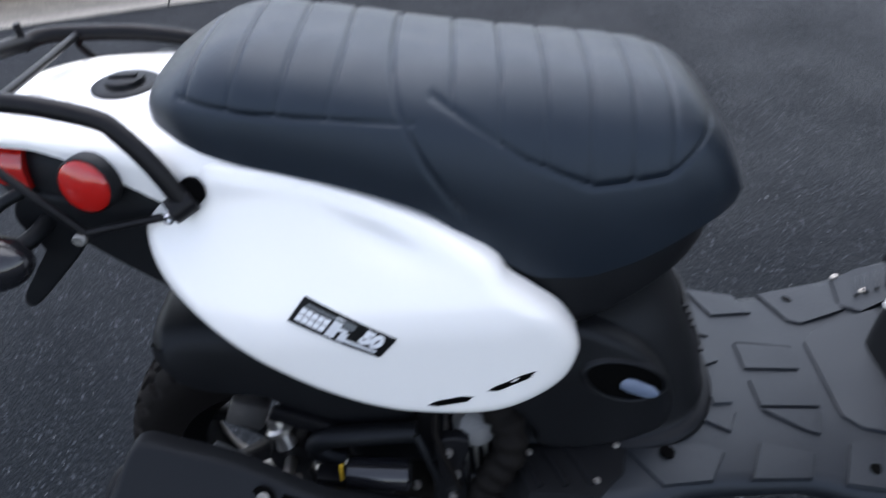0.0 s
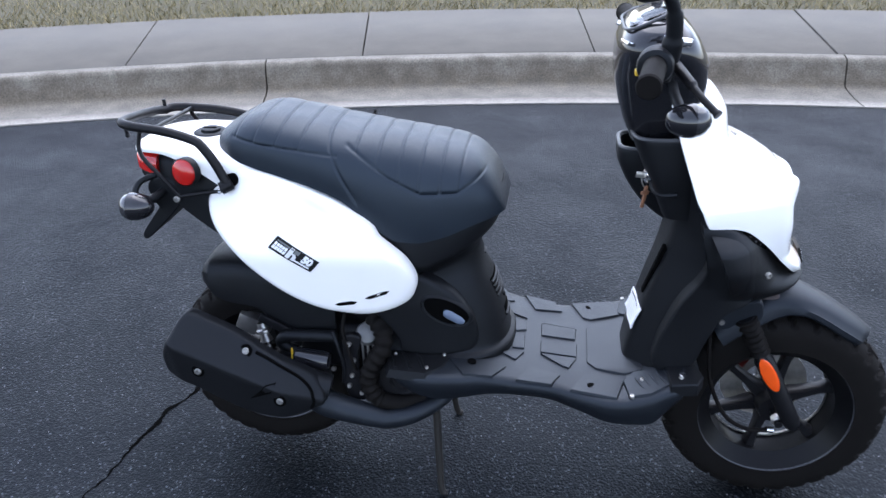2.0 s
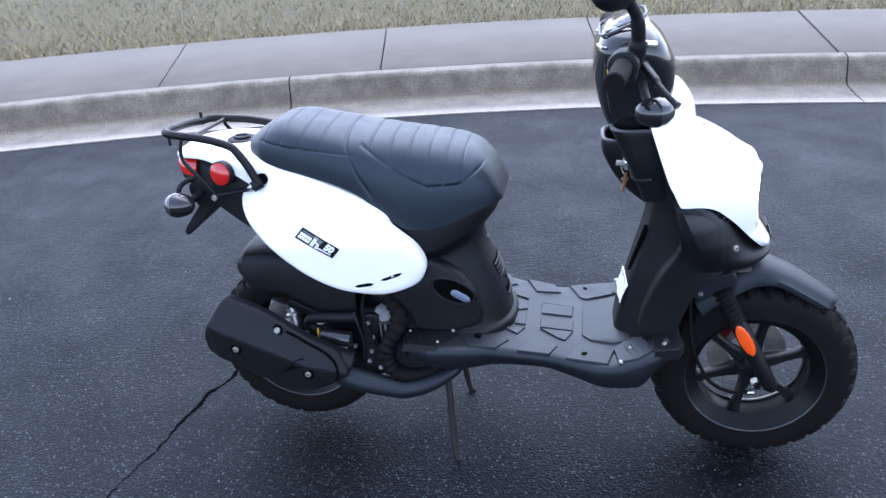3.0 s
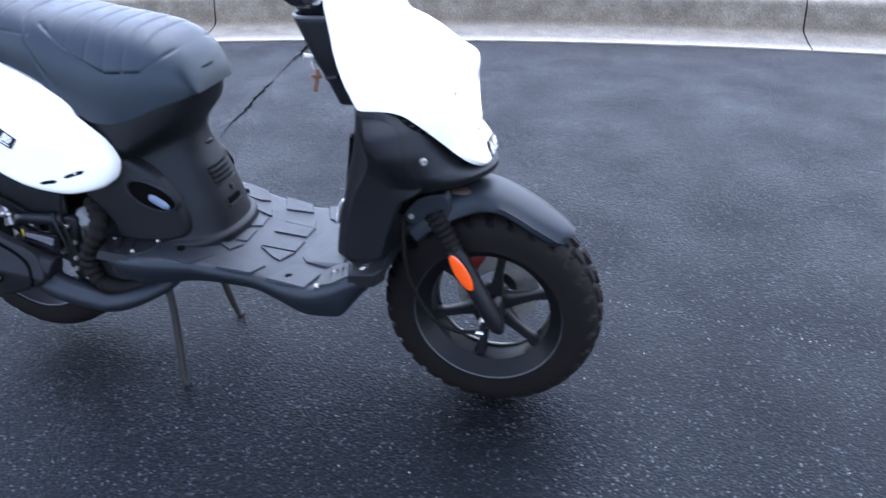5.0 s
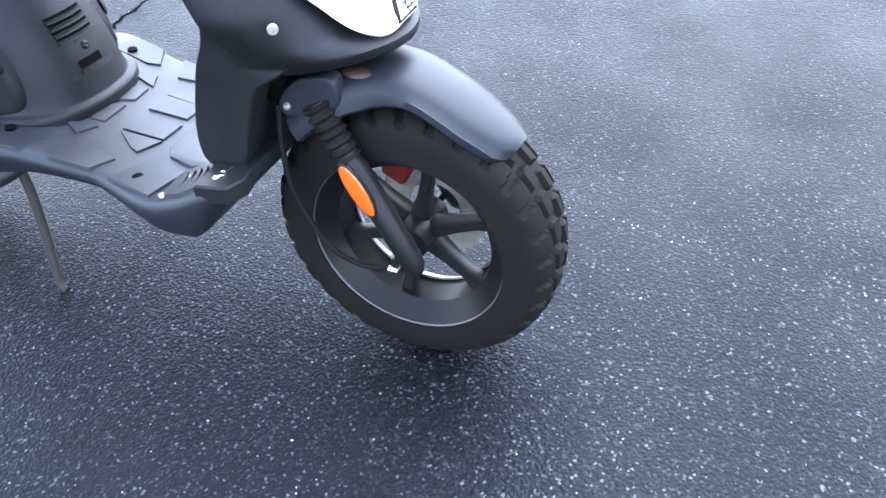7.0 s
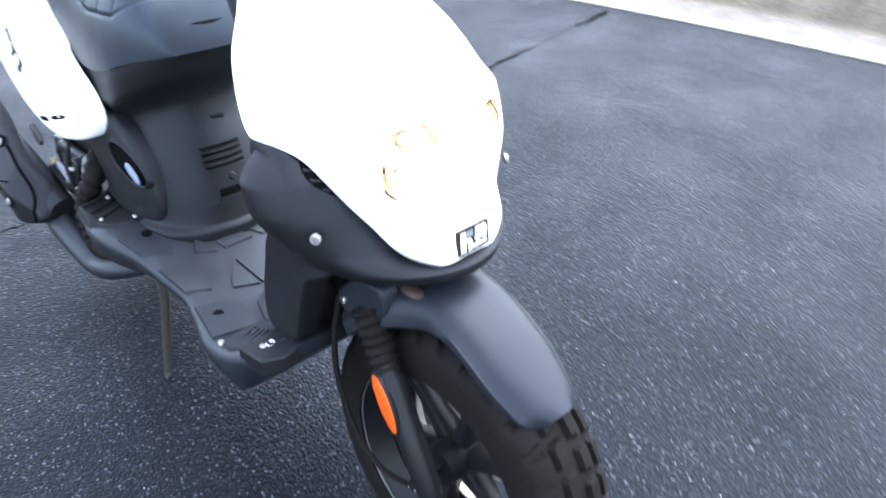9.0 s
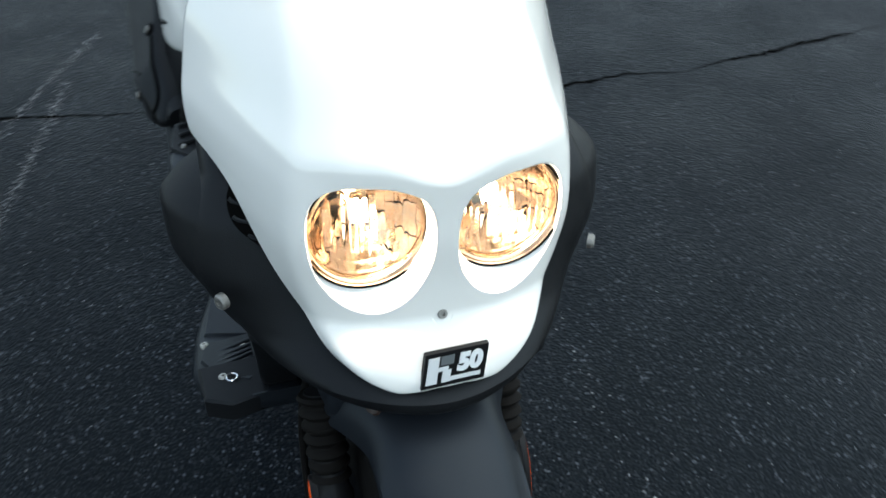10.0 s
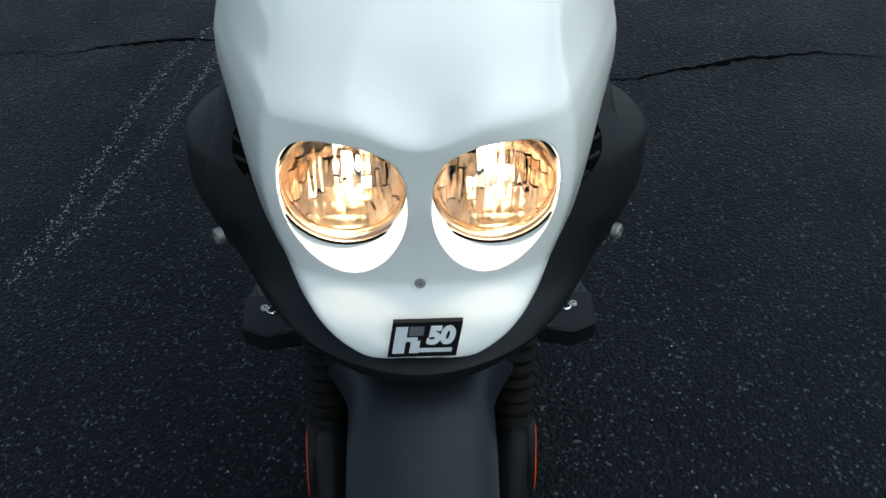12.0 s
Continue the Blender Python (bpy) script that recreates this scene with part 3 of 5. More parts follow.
for host, side in ((pr, lambda s: s), (pl, mirror)):
    for x, z, w, tilt in ((0.983, 0.561, 0.026, 14), (0.918, 0.541, 0.024, 8)):
        d = Vector((math.cos(radians(tilt)), math.sin(radians(tilt))))
        pts = [(x + d.x * w * p - d.y * h, z + d.y * w * p + d.x * h) for p, h in ((-1, 0), (-0.6, 0.0035), (0.5, 0.005), (1, 0.002), (0.7, -0.003), (-0.6, -0.0035))]
        # Slot drawn as a black patch on the panel, for the shade within.
        sp("vent_slot_shade", side(side_patch(pts, -0.004, 0.0012)), DARK, host)

# tail cowl, black under-tail
tw = curve([(0.444, 0.03), (0.450, 0.055), (0.464, 0.078), (0.50, 0.096), (0.58, 0.116), (0.66, 0.128), (0.75, 0.124)])
tt = curve([(0.444, 0.826), (0.46, 0.833), (0.52, 0.838), (0.62, 0.837), (0.75, 0.828)])
tb = curve([(0.444, 0.818), (0.468, 0.821), (0.525, 0.823), (0.573, 0.812), (0.633, 0.782), (0.66, 0.765), (0.75, 0.74)])


def tail_shape(w, t, b, x0, x1, n=60, ex=0.5, inset=0.0):
    rows = []
    for x in np.linspace(x0, x1, n):
        W, T, B = float(w(x)) - inset, float(t(x)), float(b(x))
        rows.append([(x, -W * math.copysign(abs(math.cos(a)) ** ex, math.cos(a)), B + (T - B) * abs(math.sin(a)) ** ex) for a in np.linspace(0, math.pi, 40)])
    return grid(rows, True, True)


tail = sp("tail_cowl", tail_shape(tw, tt, tb, 0.444, 0.75), WHITE, None, "glossy white tail cowl")
cap = sp("fuel_cap", lathe([(0, 0.036), (0.002, 0.036), (0.004, 0.033), (0.004, 0.021), (0.009, 0.020), (0.010, 0.018), (0.010, 0.001)], (0.597, 0, 0.8365), (0.03, 0, 1), 40), BLACK, tail, "black round fuel filler cap")
sp("cap_grip", box((0.597, 0, 0.8475), (0.03, 0.007, 0.004), 0.0015), BLACK, tail)
uw = curve([(0.455, 0.062), (0.5, 0.090), (0.58, 0.111), (0.66, 0.122), (0.75, 0.122)])
ut = curve([(0.455, 0.823), (0.58, 0.820), (0.66, 0.80), (0.75, 0.77)])
ub = curve([(0.455, 0.765), (0.52, 0.73), (0.60, 0.675), (0.66, 0.64), (0.75, 0.62)])
sp("under_tail", tail_shape(uw, ut, ub, 0.455, 0.75, 40, 0.35), BLACK, None, "black plastic under-tail housing")

# rack
rack_side = [(0.683, -0.140, 0.768), (0.664, -0.139, 0.814), (0.641, -0.136, 0.849), (0.622, -0.132, 0.862), (0.564, -0.124, 0.876), (0.50, -0.117, 0.883), (0.480, -0.113, 0.885), (0.462, -0.104, 0.886), (0.453, -0.088, 0.886)]
rack_path = rack_side + [(0.449, -0.05, 0.882), (0.446, 0.0, 0.875), (0.449, 0.05, 0.868)]
rack_path += [(x, -y, z - 0.026 * float(smooth((z - 0.80) / 0.06))) for x, y, z in reversed(rack_side)]
rack = sp("luggage_rack", tube(spline(rack_path, 160), 0.0095, 16), IRON, None, "black tubular steel luggage rack over the tail")
sp("crossbar", bar([(0.530, -0.120, 0.879), (0.517, 0, 0.867), (0.503, 0.117, 0.856)], 0.0045), IRON, rack)
for s in (-1, 1):
    sp("stay", bar([(0.504, s * 0.117, 0.876 - 0.012 * (s + 1)), (0.497, s * 0.122, 0.842), (0.508, s * 0.130, 0.820), (0.54, s * 0.138, 0.788), (0.574, s * 0.138, 0.744)], 0.0045), IRON, rack)
    sp("stay", bar([(0.574, s * 0.138, 0.744), (0.61, s * 0.138, 0.750), (0.655, s * 0.138, 0.757)], 0.004), IRON, rack)
    sp("peg", bar([(0.455, s * 0.085, 0.884), (0.455, s * 0.085, 0.866), (0.455, s * 0.085, 0.858)], 0.004), IRON, rack)
    sp("peg_ball", lathe([(-0.005, 0.003), (0, 0.006), (0.005, 0.003)], (0.455, s * 0.085, 0.856), (0, 0, 1), 12), IRON, rack)
    sp("rack_foot", lathe([(-0.012, 0.013), (0.012, 0.013), (0.014, 0.010)], (0.678, s * 0.140, 0.770), (0.5, s * -0.3, 0.2), 16), IRON, rack)
    # Black disc painted in as the shaded hollow of the round notch.
    sp("foot_notch_shade", lathe([(-0.03, 0.013), (0.0, 0.0135), (0.0, 0.001)], (0.690, s * 0.137, 0.782), (0.1, s * 1.0, 0.25), 20), DARK, rack, "black disc for the shade in the panel's round notch")
    disc_screw(Vector((0.668, s * 0.150, 0.763)) - Vector((1.1, 0, 0)), (0, s, 0), 0.006, rack)

# rear lights and number plate holder
for s in (-1, 1):
    ref = sp("side_reflector", lathe([(-0.012, 0.027), (0.004, 0.027), (0.006, 0.026), (0.0085, 0.022), (0.010, 0.001)], (0.591, s * 0.132, 0.795), (-0.18, s, 0.12), 36), RED, None, "round red side reflector")
    sp("reflector_ring", lathe([(-0.014, 0.029), (0.003, 0.029), (0.005, 0.0275), (-0.004, 0.0275)], (0.591, s * 0.132, 0.795), (-0.18, s, 0.12), 36, False), BLACK, ref)
    ind = sp("rear_turn_signal", lathe([(0.047, 0.006), (0.043, 0.013), (0.035, 0.021), (0.024, 0.026), (0.012, 0.0285), (0.0, 0.029)], (0.476, s * 0.160, 0.729), (1, 0, 0.05), 28), GLOSS, None, "black turn signal with a dark glossy lens")
    sp("lens", lathe([(0.0, 0.0285), (-0.008, 0.027), (-0.016, 0.022), (-0.022, 0.014), (-0.025, 0.006), (-0.026, 0.001)], (0.476, s * 0.160, 0.729), (1, 0, 0.05), 28), TINTED, ind, "dark glossy lens")
    sp("stalk", bar([(0.50, s * 0.15, 0.735), (0.515, s * 0.12, 0.738), (0.52, s * 0.08, 0.745)], 0.009), BLACK, ind)
    disc_screw(Vector((0.568, s * 0.142, 0.740)) - Vector((1.1, 0, 0)), (0, s, 0), 0.007, scooter, CAST)
sp("tail_light", tail_shape(curve([(0.450, 0.050), (0.458, 0.076), (0.475, 0.092), (0.515, 0.104)]), curve([(0.450, 0.820), (0.515, 0.824)]), curve([(0.450, 0.804), (0.460, 0.790), (0.515, 0.776)]), 0.450, 0.515, 24, 0.5), RED, None, "red wrap-round tail light lens")
holder = [(0.548, 0.765), (0.503, 0.772), (0.486, 0.745), (0.508, 0.717), (0.478, 0.675), (0.450, 0.639), (0.459, 0.628), (0.50, 0.662), (0.547, 0.708), (0.552, 0.735)]
sp("plate_holder", pillow(holder, lambda x, z: 0.105, 0.20, 0.004, 0.9, 6, 60), BLACK, None, "black plastic number plate holder")

for s in (-1, 1):
    sp("holder_strap", bar([(0.506, s * 0.100, 0.775), (0.482, s * 0.118, 0.768), (0.474, s * 0.132, 0.752), (0.484, s * 0.136, 0.738), (0.510, s * 0.122, 0.728)], 0.0065, 24, 10), BLACK, None, "black signal bracket")

# rear mudguard and engine side
guard_top = curve([(0.552, 0.540), (0.560, 0.556), (0.577, 0.565), (0.629, 0.570), (0.698, 0.566), (0.76, 0.562), (0.86, 0.545)])
guard_low = curve([(0.552, 0.528), (0.572, 0.511), (0.587, 0.490), (0.617, 0.477), (0.68, 0.467), (0.715, 0.440), (0.78, 0.405), (0.86, 0.395)])
guard_half = curve([(0.552, 0.070), (0.560, 0.088), (0.58, 0.098), (0.86, 0.104)])
hug = []
for x in np.r_[np.linspace(0.552, 0.58, 10), np.linspace(0.585, 0.86, 34)]:
    t, b, w = float(guard_top(x)), float(guard_low(x)), float(guard_half(x))
    outer = [(x, -w * q, z) for q, z in ((1.02, b), (1.03, b + 0.3 * (t - b)), (1.0, t - 0.35 * (t - b)), (0.97, t - 0.02), (0.9, t - 0.008), (0.75, t - 0.001), (0.4, t + 0.003), (0, t + 0.004))]
    outer += [(x, -y, z) for x, y, z in reversed(outer[:-1])]
    hug.append(outer + [(x, y * 0.94, z - 0.005 if z > b + 0.01 else z) for x, y, z in reversed(outer)])
sp("rear_mudguard", grid(hug, True, True), BLACK, None, "black plastic inner mudguard over the rear wheel")

MUFF = [(0.518, 0.386), (0.519, 0.425), (0.530, 0.452), (0.548, 0.480), (0.564, 0.505), (0.580, 0.511), (0.613, 0.497), (0.674, 0.468), (0.734, 0.432), (0.789, 0.400), (0.829, 0.372), (0.850, 0.344), (0.859, 0.320), (0.845, 0.304), (0.802, 0.290), (0.755, 0.285), (0.695, 0.296), (0.645, 0.319), (0.589, 0.351), (0.553, 0.367), (0.528, 0.377)]


def muff_out(x, z):
    ridge = 0.460 - (x - 0.554) * 0.45
    return 0.264 - 0.9 * max(0.0, z - ridge) - 0.25 * max(0.0, ridge - z - 0.01) ** 1.0 * 0.6 - 0.03 * float(smooth((x - 0.76) / 0.10)) - 0.012 * float(smooth((0.56 - x) / 0.04))


muffler = sp("muffler", pillow(MUFF, muff_out, 0.012, 0.007, 0.94, 26, 160), BLACK, None, "matt black exhaust silencer with heat shield")
sp("silencer_can", tube([(0.514, -0.205, 0.425), (0.518, -0.205, 0.424), (0.56, -0.205, 0.412), (0.72, -0.20, 0.368), (0.86, -0.188, 0.325)], [0.026, 0.033, 0.037, 0.037, 0.028], 24), BLACK, muffler)
for x, z in ((0.700, 0.436), (0.773, 0.338), (0.603, 0.402)):
    disc_screw(Vector((x, -(float(muff_out(x, z)) + 0.001), z)) - Vector((1.1, 0, 0)), (0, -1, 0.5 if z > 0.41 else 0), 0.0075, muffler, CAST)
    # Black disc round the screw, painted as the shade of its recess.
    sp("screw_cup", lathe([(0, 0.014), (0.0012, 0.014), (0.0012, 0.001)], (x, -(float(muff_out(x, z)) + 0.0003), z), (0, -1, 0.5 if z > 0.41 else 0), 20), DARK, muffler)
# Notch shown by a raised black patch in place of its shade.
sp("notch_shade", grid([[(x, -(float(muff_out(x, z)) + h), z) for x, z in ((0.708, 0.339), (0.740, 0.353), (0.758, 0.360), (0.767, 0.378), (0.746, 0.376), (0.732, 0.360))] for h in (-0.003, 0.003)], True, True), DARK, muffler)
sp("shield_seam", tube([(x, -(float(muff_out(x, z)) + 0.0002), z) for x, z in spline([(0.720, 0.431), (0.76, 0.409), (0.800, 0.381), (0.828, 0.352), (0.838, 0.326), (0.830, 0.306)], 40)], 0.0034, 8), DARK, muffler)
sp("exhaust_pipe", tube(spline([(0.80, -0.19, 0.318), (0.85, -0.19, 0.285), (0.905, -0.19, 0.268), (0.955, -0.19, 0.257), (0.985, -0.188, 0.252), (1.04, -0.180, 0.264), (1.10, -0.14, 0.285), (1.13, -0.08, 0.31)], 60), [0.030] * 10 + [0.030 - 0.0004 * i for i in range(20)] + [0.022 - 0.0002 * i for i in range(30)], 18), FLOOR, None, "dull grey-black exhaust pipe")

# engine, carburettor and hoses
engine = sp("engine", box((0.88, 0.01, 0.36), (0.24, 0.20, 0.13), 0.03, (0, 6, 0), 3), IRON, None, "dark engine block with hoses and bolts")
sp("sump", box((1.03, -0.085, 0.315), (0.17, 0.13, 0.09), 0.02, (0, 4, 0), 3), IRON, engine)
sp("fan_cover", lathe([(-0.03, 0.075), (0.0, 0.075), (0.010, 0.068), (0.014, 0.055), (0.006, 0.045), (0.004, 0.012), (0.010, 0.001)], (0.985, -0.115, 0.375), (0.1, -1, 0.05), 40), IRON, engine, "round black cooling fan cover")
sp("cylinder_fins", join(*[box((0.90 + 0.012 * i, -0.09, 0.365), (0.005, 0.09, 0.085), 0.001) for i in range(6)]), CAST, engine)
sp("breather_cylinder", lathe([(-0.040, 0.012), (-0.038, 0.020), (0.0, 0.021), (0.036, 0.021), (0.040, 0.016)], (0.815, -0.150, 0.372), (1, 0, -0.12), 22), GLOSS, engine)
sp("clamp_block", box((0.757, -0.150, 0.362), (0.042, 0.026, 0.034), 0.005, (0, 10, 0)), IRON, engine)
sp("brass_pin", lathe([(-0.014, 0.0022), (0.014, 0.0022)], (0.772, -0.160, 0.388), (0.1, 0, 1), 8), YELLOW, engine)
sp("air_hose", bar([(0.770, -0.125, 0.372), (0.750, -0.125, 0.380), (0.737, -0.125, 0.396), (0.752, -0.125, 0.410), (0.80, -0.125, 0.414), (0.865, -0.125, 0.416)], 0.0135, 50, 14), BLACK, engine)
sp("cable", bar([(0.87, -0.16, 0.45), (0.88, -0.168, 0.42), (0.888, -0.165, 0.37), (0.882, -0.16, 0.32)], 0.0045, 30, 8), BLACK, engine)
sp("cable", bar([(0.90, -0.15, 0.50), (0.893, -0.162, 0.455), (0.905, -0.172, 0.41), (0.915, -0.168, 0.36)], 0.004, 30, 8), RUBBER, engine)
sp("filter_cap", lathe([(-0.04, 0.026), (-0.005, 0.026), (0.008, 0.022), (0.012, 0.012), (0.013, 0.001)], (0.940, -0.140, 0.438), (0.2, -1, 0.75), 12), PALE, engine, "pale grey cast metal cap")
sp("intake_hose", tube(spline([(0.950, -0.120, 0.468), (0.975, -0.145, 0.448), (0.976, -0.162, 0.415), (0.955, -0.170, 0.380), (0.942, -0.172, 0.335), (0.962, -0.172, 0.292), (1.01, -0.168, 0.282), (1.06, -0.150, 0.290)], 80), [0.0195 + 0.0022 * math.sin(i * 1.3) for i in range(55)] + [0.0195 - 0.0002 * i for i in range(25)], 20), RUBBER, engine, "large ribbed black intake hose")
sp("engine_cover", lathe([(-0.03, 0.062), (0.0, 0.062), (0.008, 0.056), (0.010, 0.030), (0.004, 0.024), (0.004, 0.001)], (1.015, -0.150, 0.330), (0.05, -1, 0.1), 36), IRON, engine, "round dark engine cover")
sp("silver_coupling", join(lathe([(-0.022, 0.011), (-0.010, 0.012), (-0.006, 0.017), (0.0, 0.017), (0.003, 0.010), (0.022, 0.014)], (0.690, -0.105, 0.405), (0.25, -0.2, -1), 18), box((0.640, -0.06, 0.405), (0.05, 0.04, 0.045), 0.006, (0, 24, 0))), STEEL, engine)
sp("pipe_clamp", box((0.634, -0.140, 0.406), (0.050, 0.010, 0.020), 0.003, (0, 40, 0)), PALE, engine, "pale metal clamp plate")
sp("guard_bracket", box((0.728, -0.112, 0.428), (0.090, 0.012, 0.022), 0.004, (0, 28, 0)), IRON, engine)
sp("bracket", pillow([(0.893, 0.440), (0.931, 0.440), (0.920, 0.400), (0.925, 0.34), (0.935, 0.285), (0.902, 0.280), (0.885, 0.31), (0.890, 0.38)], lambda x, z: 0.165, 0.012, 0.003, 0.9, 4, 40), IRON, engine)
for x, z, y in ((0.905, 0.425, 0.166), (0.912, 0.385, 0.166), (0.905, 0.345, 0.166), (0.897, 0.318, 0.166), (0.923, 0.30, 0.166), (0.86, 0.35, 0.152), (0.945, 0.27, 0.15)):
    disc_screw(Vector((x - 1.1, -y, z)), (0, -1, 0.1), 0.0055, engine, STEEL, 0.006)
sp("swing_arm", bar([(0.667, 0.11, 0.288), (0.80, 0.12, 0.31), (0.95, 0.12, 0.33)], 0.045, 24, 16), IRON, engine)
sp("wheel_axle", bar([(0.669, -0.12, 0.281), (0.669, 0.0, 0.281), (0.669, 0.11, 0.281)], 0.009, 8, 12), STEEL, engine)

# stand
for s in (-1, 1):
    sp("stand_leg", bar([(1.068, s * 0.10, 0.27), (1.074, s * 0.105, 0.20), (1.077, s * 0.118, 0.11), (1.083, s * 0.137, 0.022 + 0.009 * s), (1.097, s * 0.139, 0.010 + 0.009 * s)], [0.009] * 30 + [0.008] * 10, 40, 12), RUST, None, "scuffed rusty steel centre stand leg")
sp("stand_bar", bar([(1.068, -0.12, 0.26), (1.068, 0, 0.26), (1.068, 0.12, 0.26)], 0.012, 12, 12), IRON)
sp("stand_lever", bar([(1.06, 0.11, 0.26), (1.10, 0.13, 0.215), (1.15, 0.135, 0.18)], 0.009, 16, 10), IRON)


def plan_ring(x0, x1, w, z, n=48, e=0.45):
    """A rounded rectangle at height z from x0 to x1."""
    c = (x0 + x1) / 2
    out = []
    for a in np.linspace(0, 2 * math.pi, n, endpoint=False):
        ca, sa = math.cos(a), math.sin(a)
        out.append((c + (x1 - x0) / 2 * math.copysign(abs(ca) ** e, ca), w * math.copysign(abs(sa) ** e, sa), z))
    return out


def column(knots, zs, e=0.45, n=56):
    """A loft of rounded rectangles; knots of z, rear x, front x, half width."""
    a, b, w = (curve([(k[0], k[i]) for k in knots]) for i in (1, 2, 3))
    return grid([plan_ring(float(a(z)), float(b(z)), float(w(z)), z, n, e) for z in zs], True, True)


def prow(knots, zs, n=30):
    """A body with a rounded prow: knots of z, tip x, half width; its upper part rises towards the front."""
    tip, wide = (curve([(k[0], k[i]) for k in knots]) for i in (1, 2))
    rows = []
    for z in zs:
        x1, w = float(tip(z)), float(wide(z))
        half = [(0.96, w)] + [(x1 - 0.135 + 0.135 * math.sin(a) ** 0.86, w * math.cos(a) ** 0.86) for a in np.linspace(0, math.pi / 2, n)]
        lift = 0.50 * float(smooth((z - 0.515) / 0.105))
        ring = half + [(x, -y) for x, y in reversed(half[:-1])]
        rows.append([(x, y, z + lift * max(-0.08, x - 1.13)) for x, y in ring])
    return grid(rows, True, True)


body = sp("centre_body", prow([(0.355, 1.247, 0.143), (0.380, 1.247, 0.143), (0.386, 1.244, 0.140), (0.390, 1.236, 0.130), (0.40, 1.234, 0.126), (0.45, 1.224, 0.121), (0.52, 1.200, 0.113), (0.565, 1.178, 0.102), (0.585, 1.174, 0.101), (0.600, 1.180, 0.108), (0.618, 1.205, 0.126), (0.628, 1.214, 0.132), (0.66, 1.222, 0.134), (0.70, 1.222, 0.130)], np.r_[np.linspace(0.355, 0.40, 24), np.linspace(0.405, 0.58, 28), np.linspace(0.585, 0.70, 40)]), BLACK, None, "black plastic body column below the seat")


def prow_x(y, z):
    """How far forward the column's louvred face reaches."""
    x1 = float(np.interp(z, [0.40, 0.45, 0.52, 0.565], [1.234, 1.224, 1.200, 1.178]))
    w = float(np.interp(z, [0.40, 0.45, 0.52, 0.565], [0.126, 0.121, 0.113, 0.102]))
    c = (abs(y) / w) ** (1 / 0.86)
    return x1 - 0.135 + 0.135 * math.sqrt(max(0.0, 1 - c * c)) ** 0.86


def prow_patch(z0, z1, y0, y1, lift, depth, n=14):
    """A strip that lies on the louvred face."""
    ys = np.linspace(y0, y1, n)
    rows = []
    for h, z in ((-depth, z0), (lift, z0 + 0.0008), (lift, z1 - 0.0008), (-depth, z1)):
        rows.append([(prow_x(y, z) + h, y, z) for y in ys])
    return grid([list(r) for r in zip(*rows)], True, True)


sp("louvre_panel", prow_patch(0.424, 0.538, -0.050, 0.050, 0.0012, 0.004, 20), BLACK, body, "inset louvred panel")
for i in range(4):
    sp("grille_slat", prow_patch(0.4815 + 0.011 * i, 0.4865 + 0.011 * i, -0.038, 0.038, 0.0052, 0.004), BLACK, body)
    # Black strip laid on the face as the shade between two slats.
    sp("louvre_gap_shade", prow_patch(0.4868 + 0.011 * i, 0.4920 + 0.011 * i, -0.038, 0.038, 0.0018, 0.003), DARK, body)
# Recess drawn as a raised black strip, its shade put into the colour.
sp("grille_recess_shade", prow_patch(0.437, 0.451, -0.025, 0.022, 0.0022, 0.004), DARK, body)
sp("recess_lip", prow_patch(0.430, 0.436, -0.028, 0.025, 0.0060, 0.004), BLACK, body)
sp("cover_bolt", lathe([(-0.004, 0.007), (0.003, 0.007), (0.005, 0.004), (0.004, 0.001)], (prow_x(0.004, 0.467), 0.004, 0.467), (1, 0, 0.3), 14), IRON, body)
sp("seat_latch", box((1.176, 0.012, 0.563), (0.010, 0.026, 0.020), 0.003, (0, 14, 0)), BLACK, body)
SIDE = [(1.015, 0.395), (1.005, 0.425), (0.975, 0.47), (0.945, 0.51), (0.98, 0.555), (1.05, 0.575), (1.09, 0.560), (1.135, 0.525), (1.165, 0.475), (1.175, 0.42), (1.155, 0.392), (1.08, 0.387)]


def side_out(x, z):
    return 0.142 - 0.028 * float(smooth((x - 1.06) / 0.16)) - 0.01 * float(smooth((z - 0.5) / 0.08))


for flip in (lambda q: q, mirror):
    wing = sp("body_side", flip(pillow(SIDE, side_out, 0.06, 0.010, 0.88, 18, 100)), BLACK)
    oval = [(1.112 + 0.052 * math.cos(a) * 0.86 + 0.025 * math.sin(a) * 0.5, 0.497 - 0.052 * math.cos(a) * 0.5 + 0.025 * math.sin(a) * 0.86) for a in np.linspace(0, 2 * math.pi, 28, endpoint=False)]
    mid = np.mean(oval, axis=0)
    lip = lambda k, h: [(x, -(side_out(x, z) + h), z) for x, z in mid + k * (np.array(oval) - mid)]
    sp("opening_rim", flip(grid([lip(1.18, -0.004), lip(1.12, 0.003), lip(1.05, 0.005), lip(0.99, 0.004), lip(0.96, -0.004)], True)), BLACK, wing)
    # No hole is cut: a black sheet carries the hollow's shade.
    sp("opening_shade", flip(grid([lip(1.0, 0.0012), lip(0.5, 0.0012), lip(0.02, 0.0012)], True, True)), DARK, wing)
    sp("reservoir", flip(moved(lathe([(-0.030, 0.003), (-0.025, 0.011), (-0.012, 0.014), (0.016, 0.013), (0.028, 0.006)], (0, 0, 0), (1, 0, 0), 20), Matrix.Translation((1.128, -0.136, 0.484)) @ Matrix.Rotation(radians(30), 4, "Y") @ Matrix.Diagonal((0.85, 0.35, 0.72, 1)))), TANK, wing, "pale translucent reservoir")

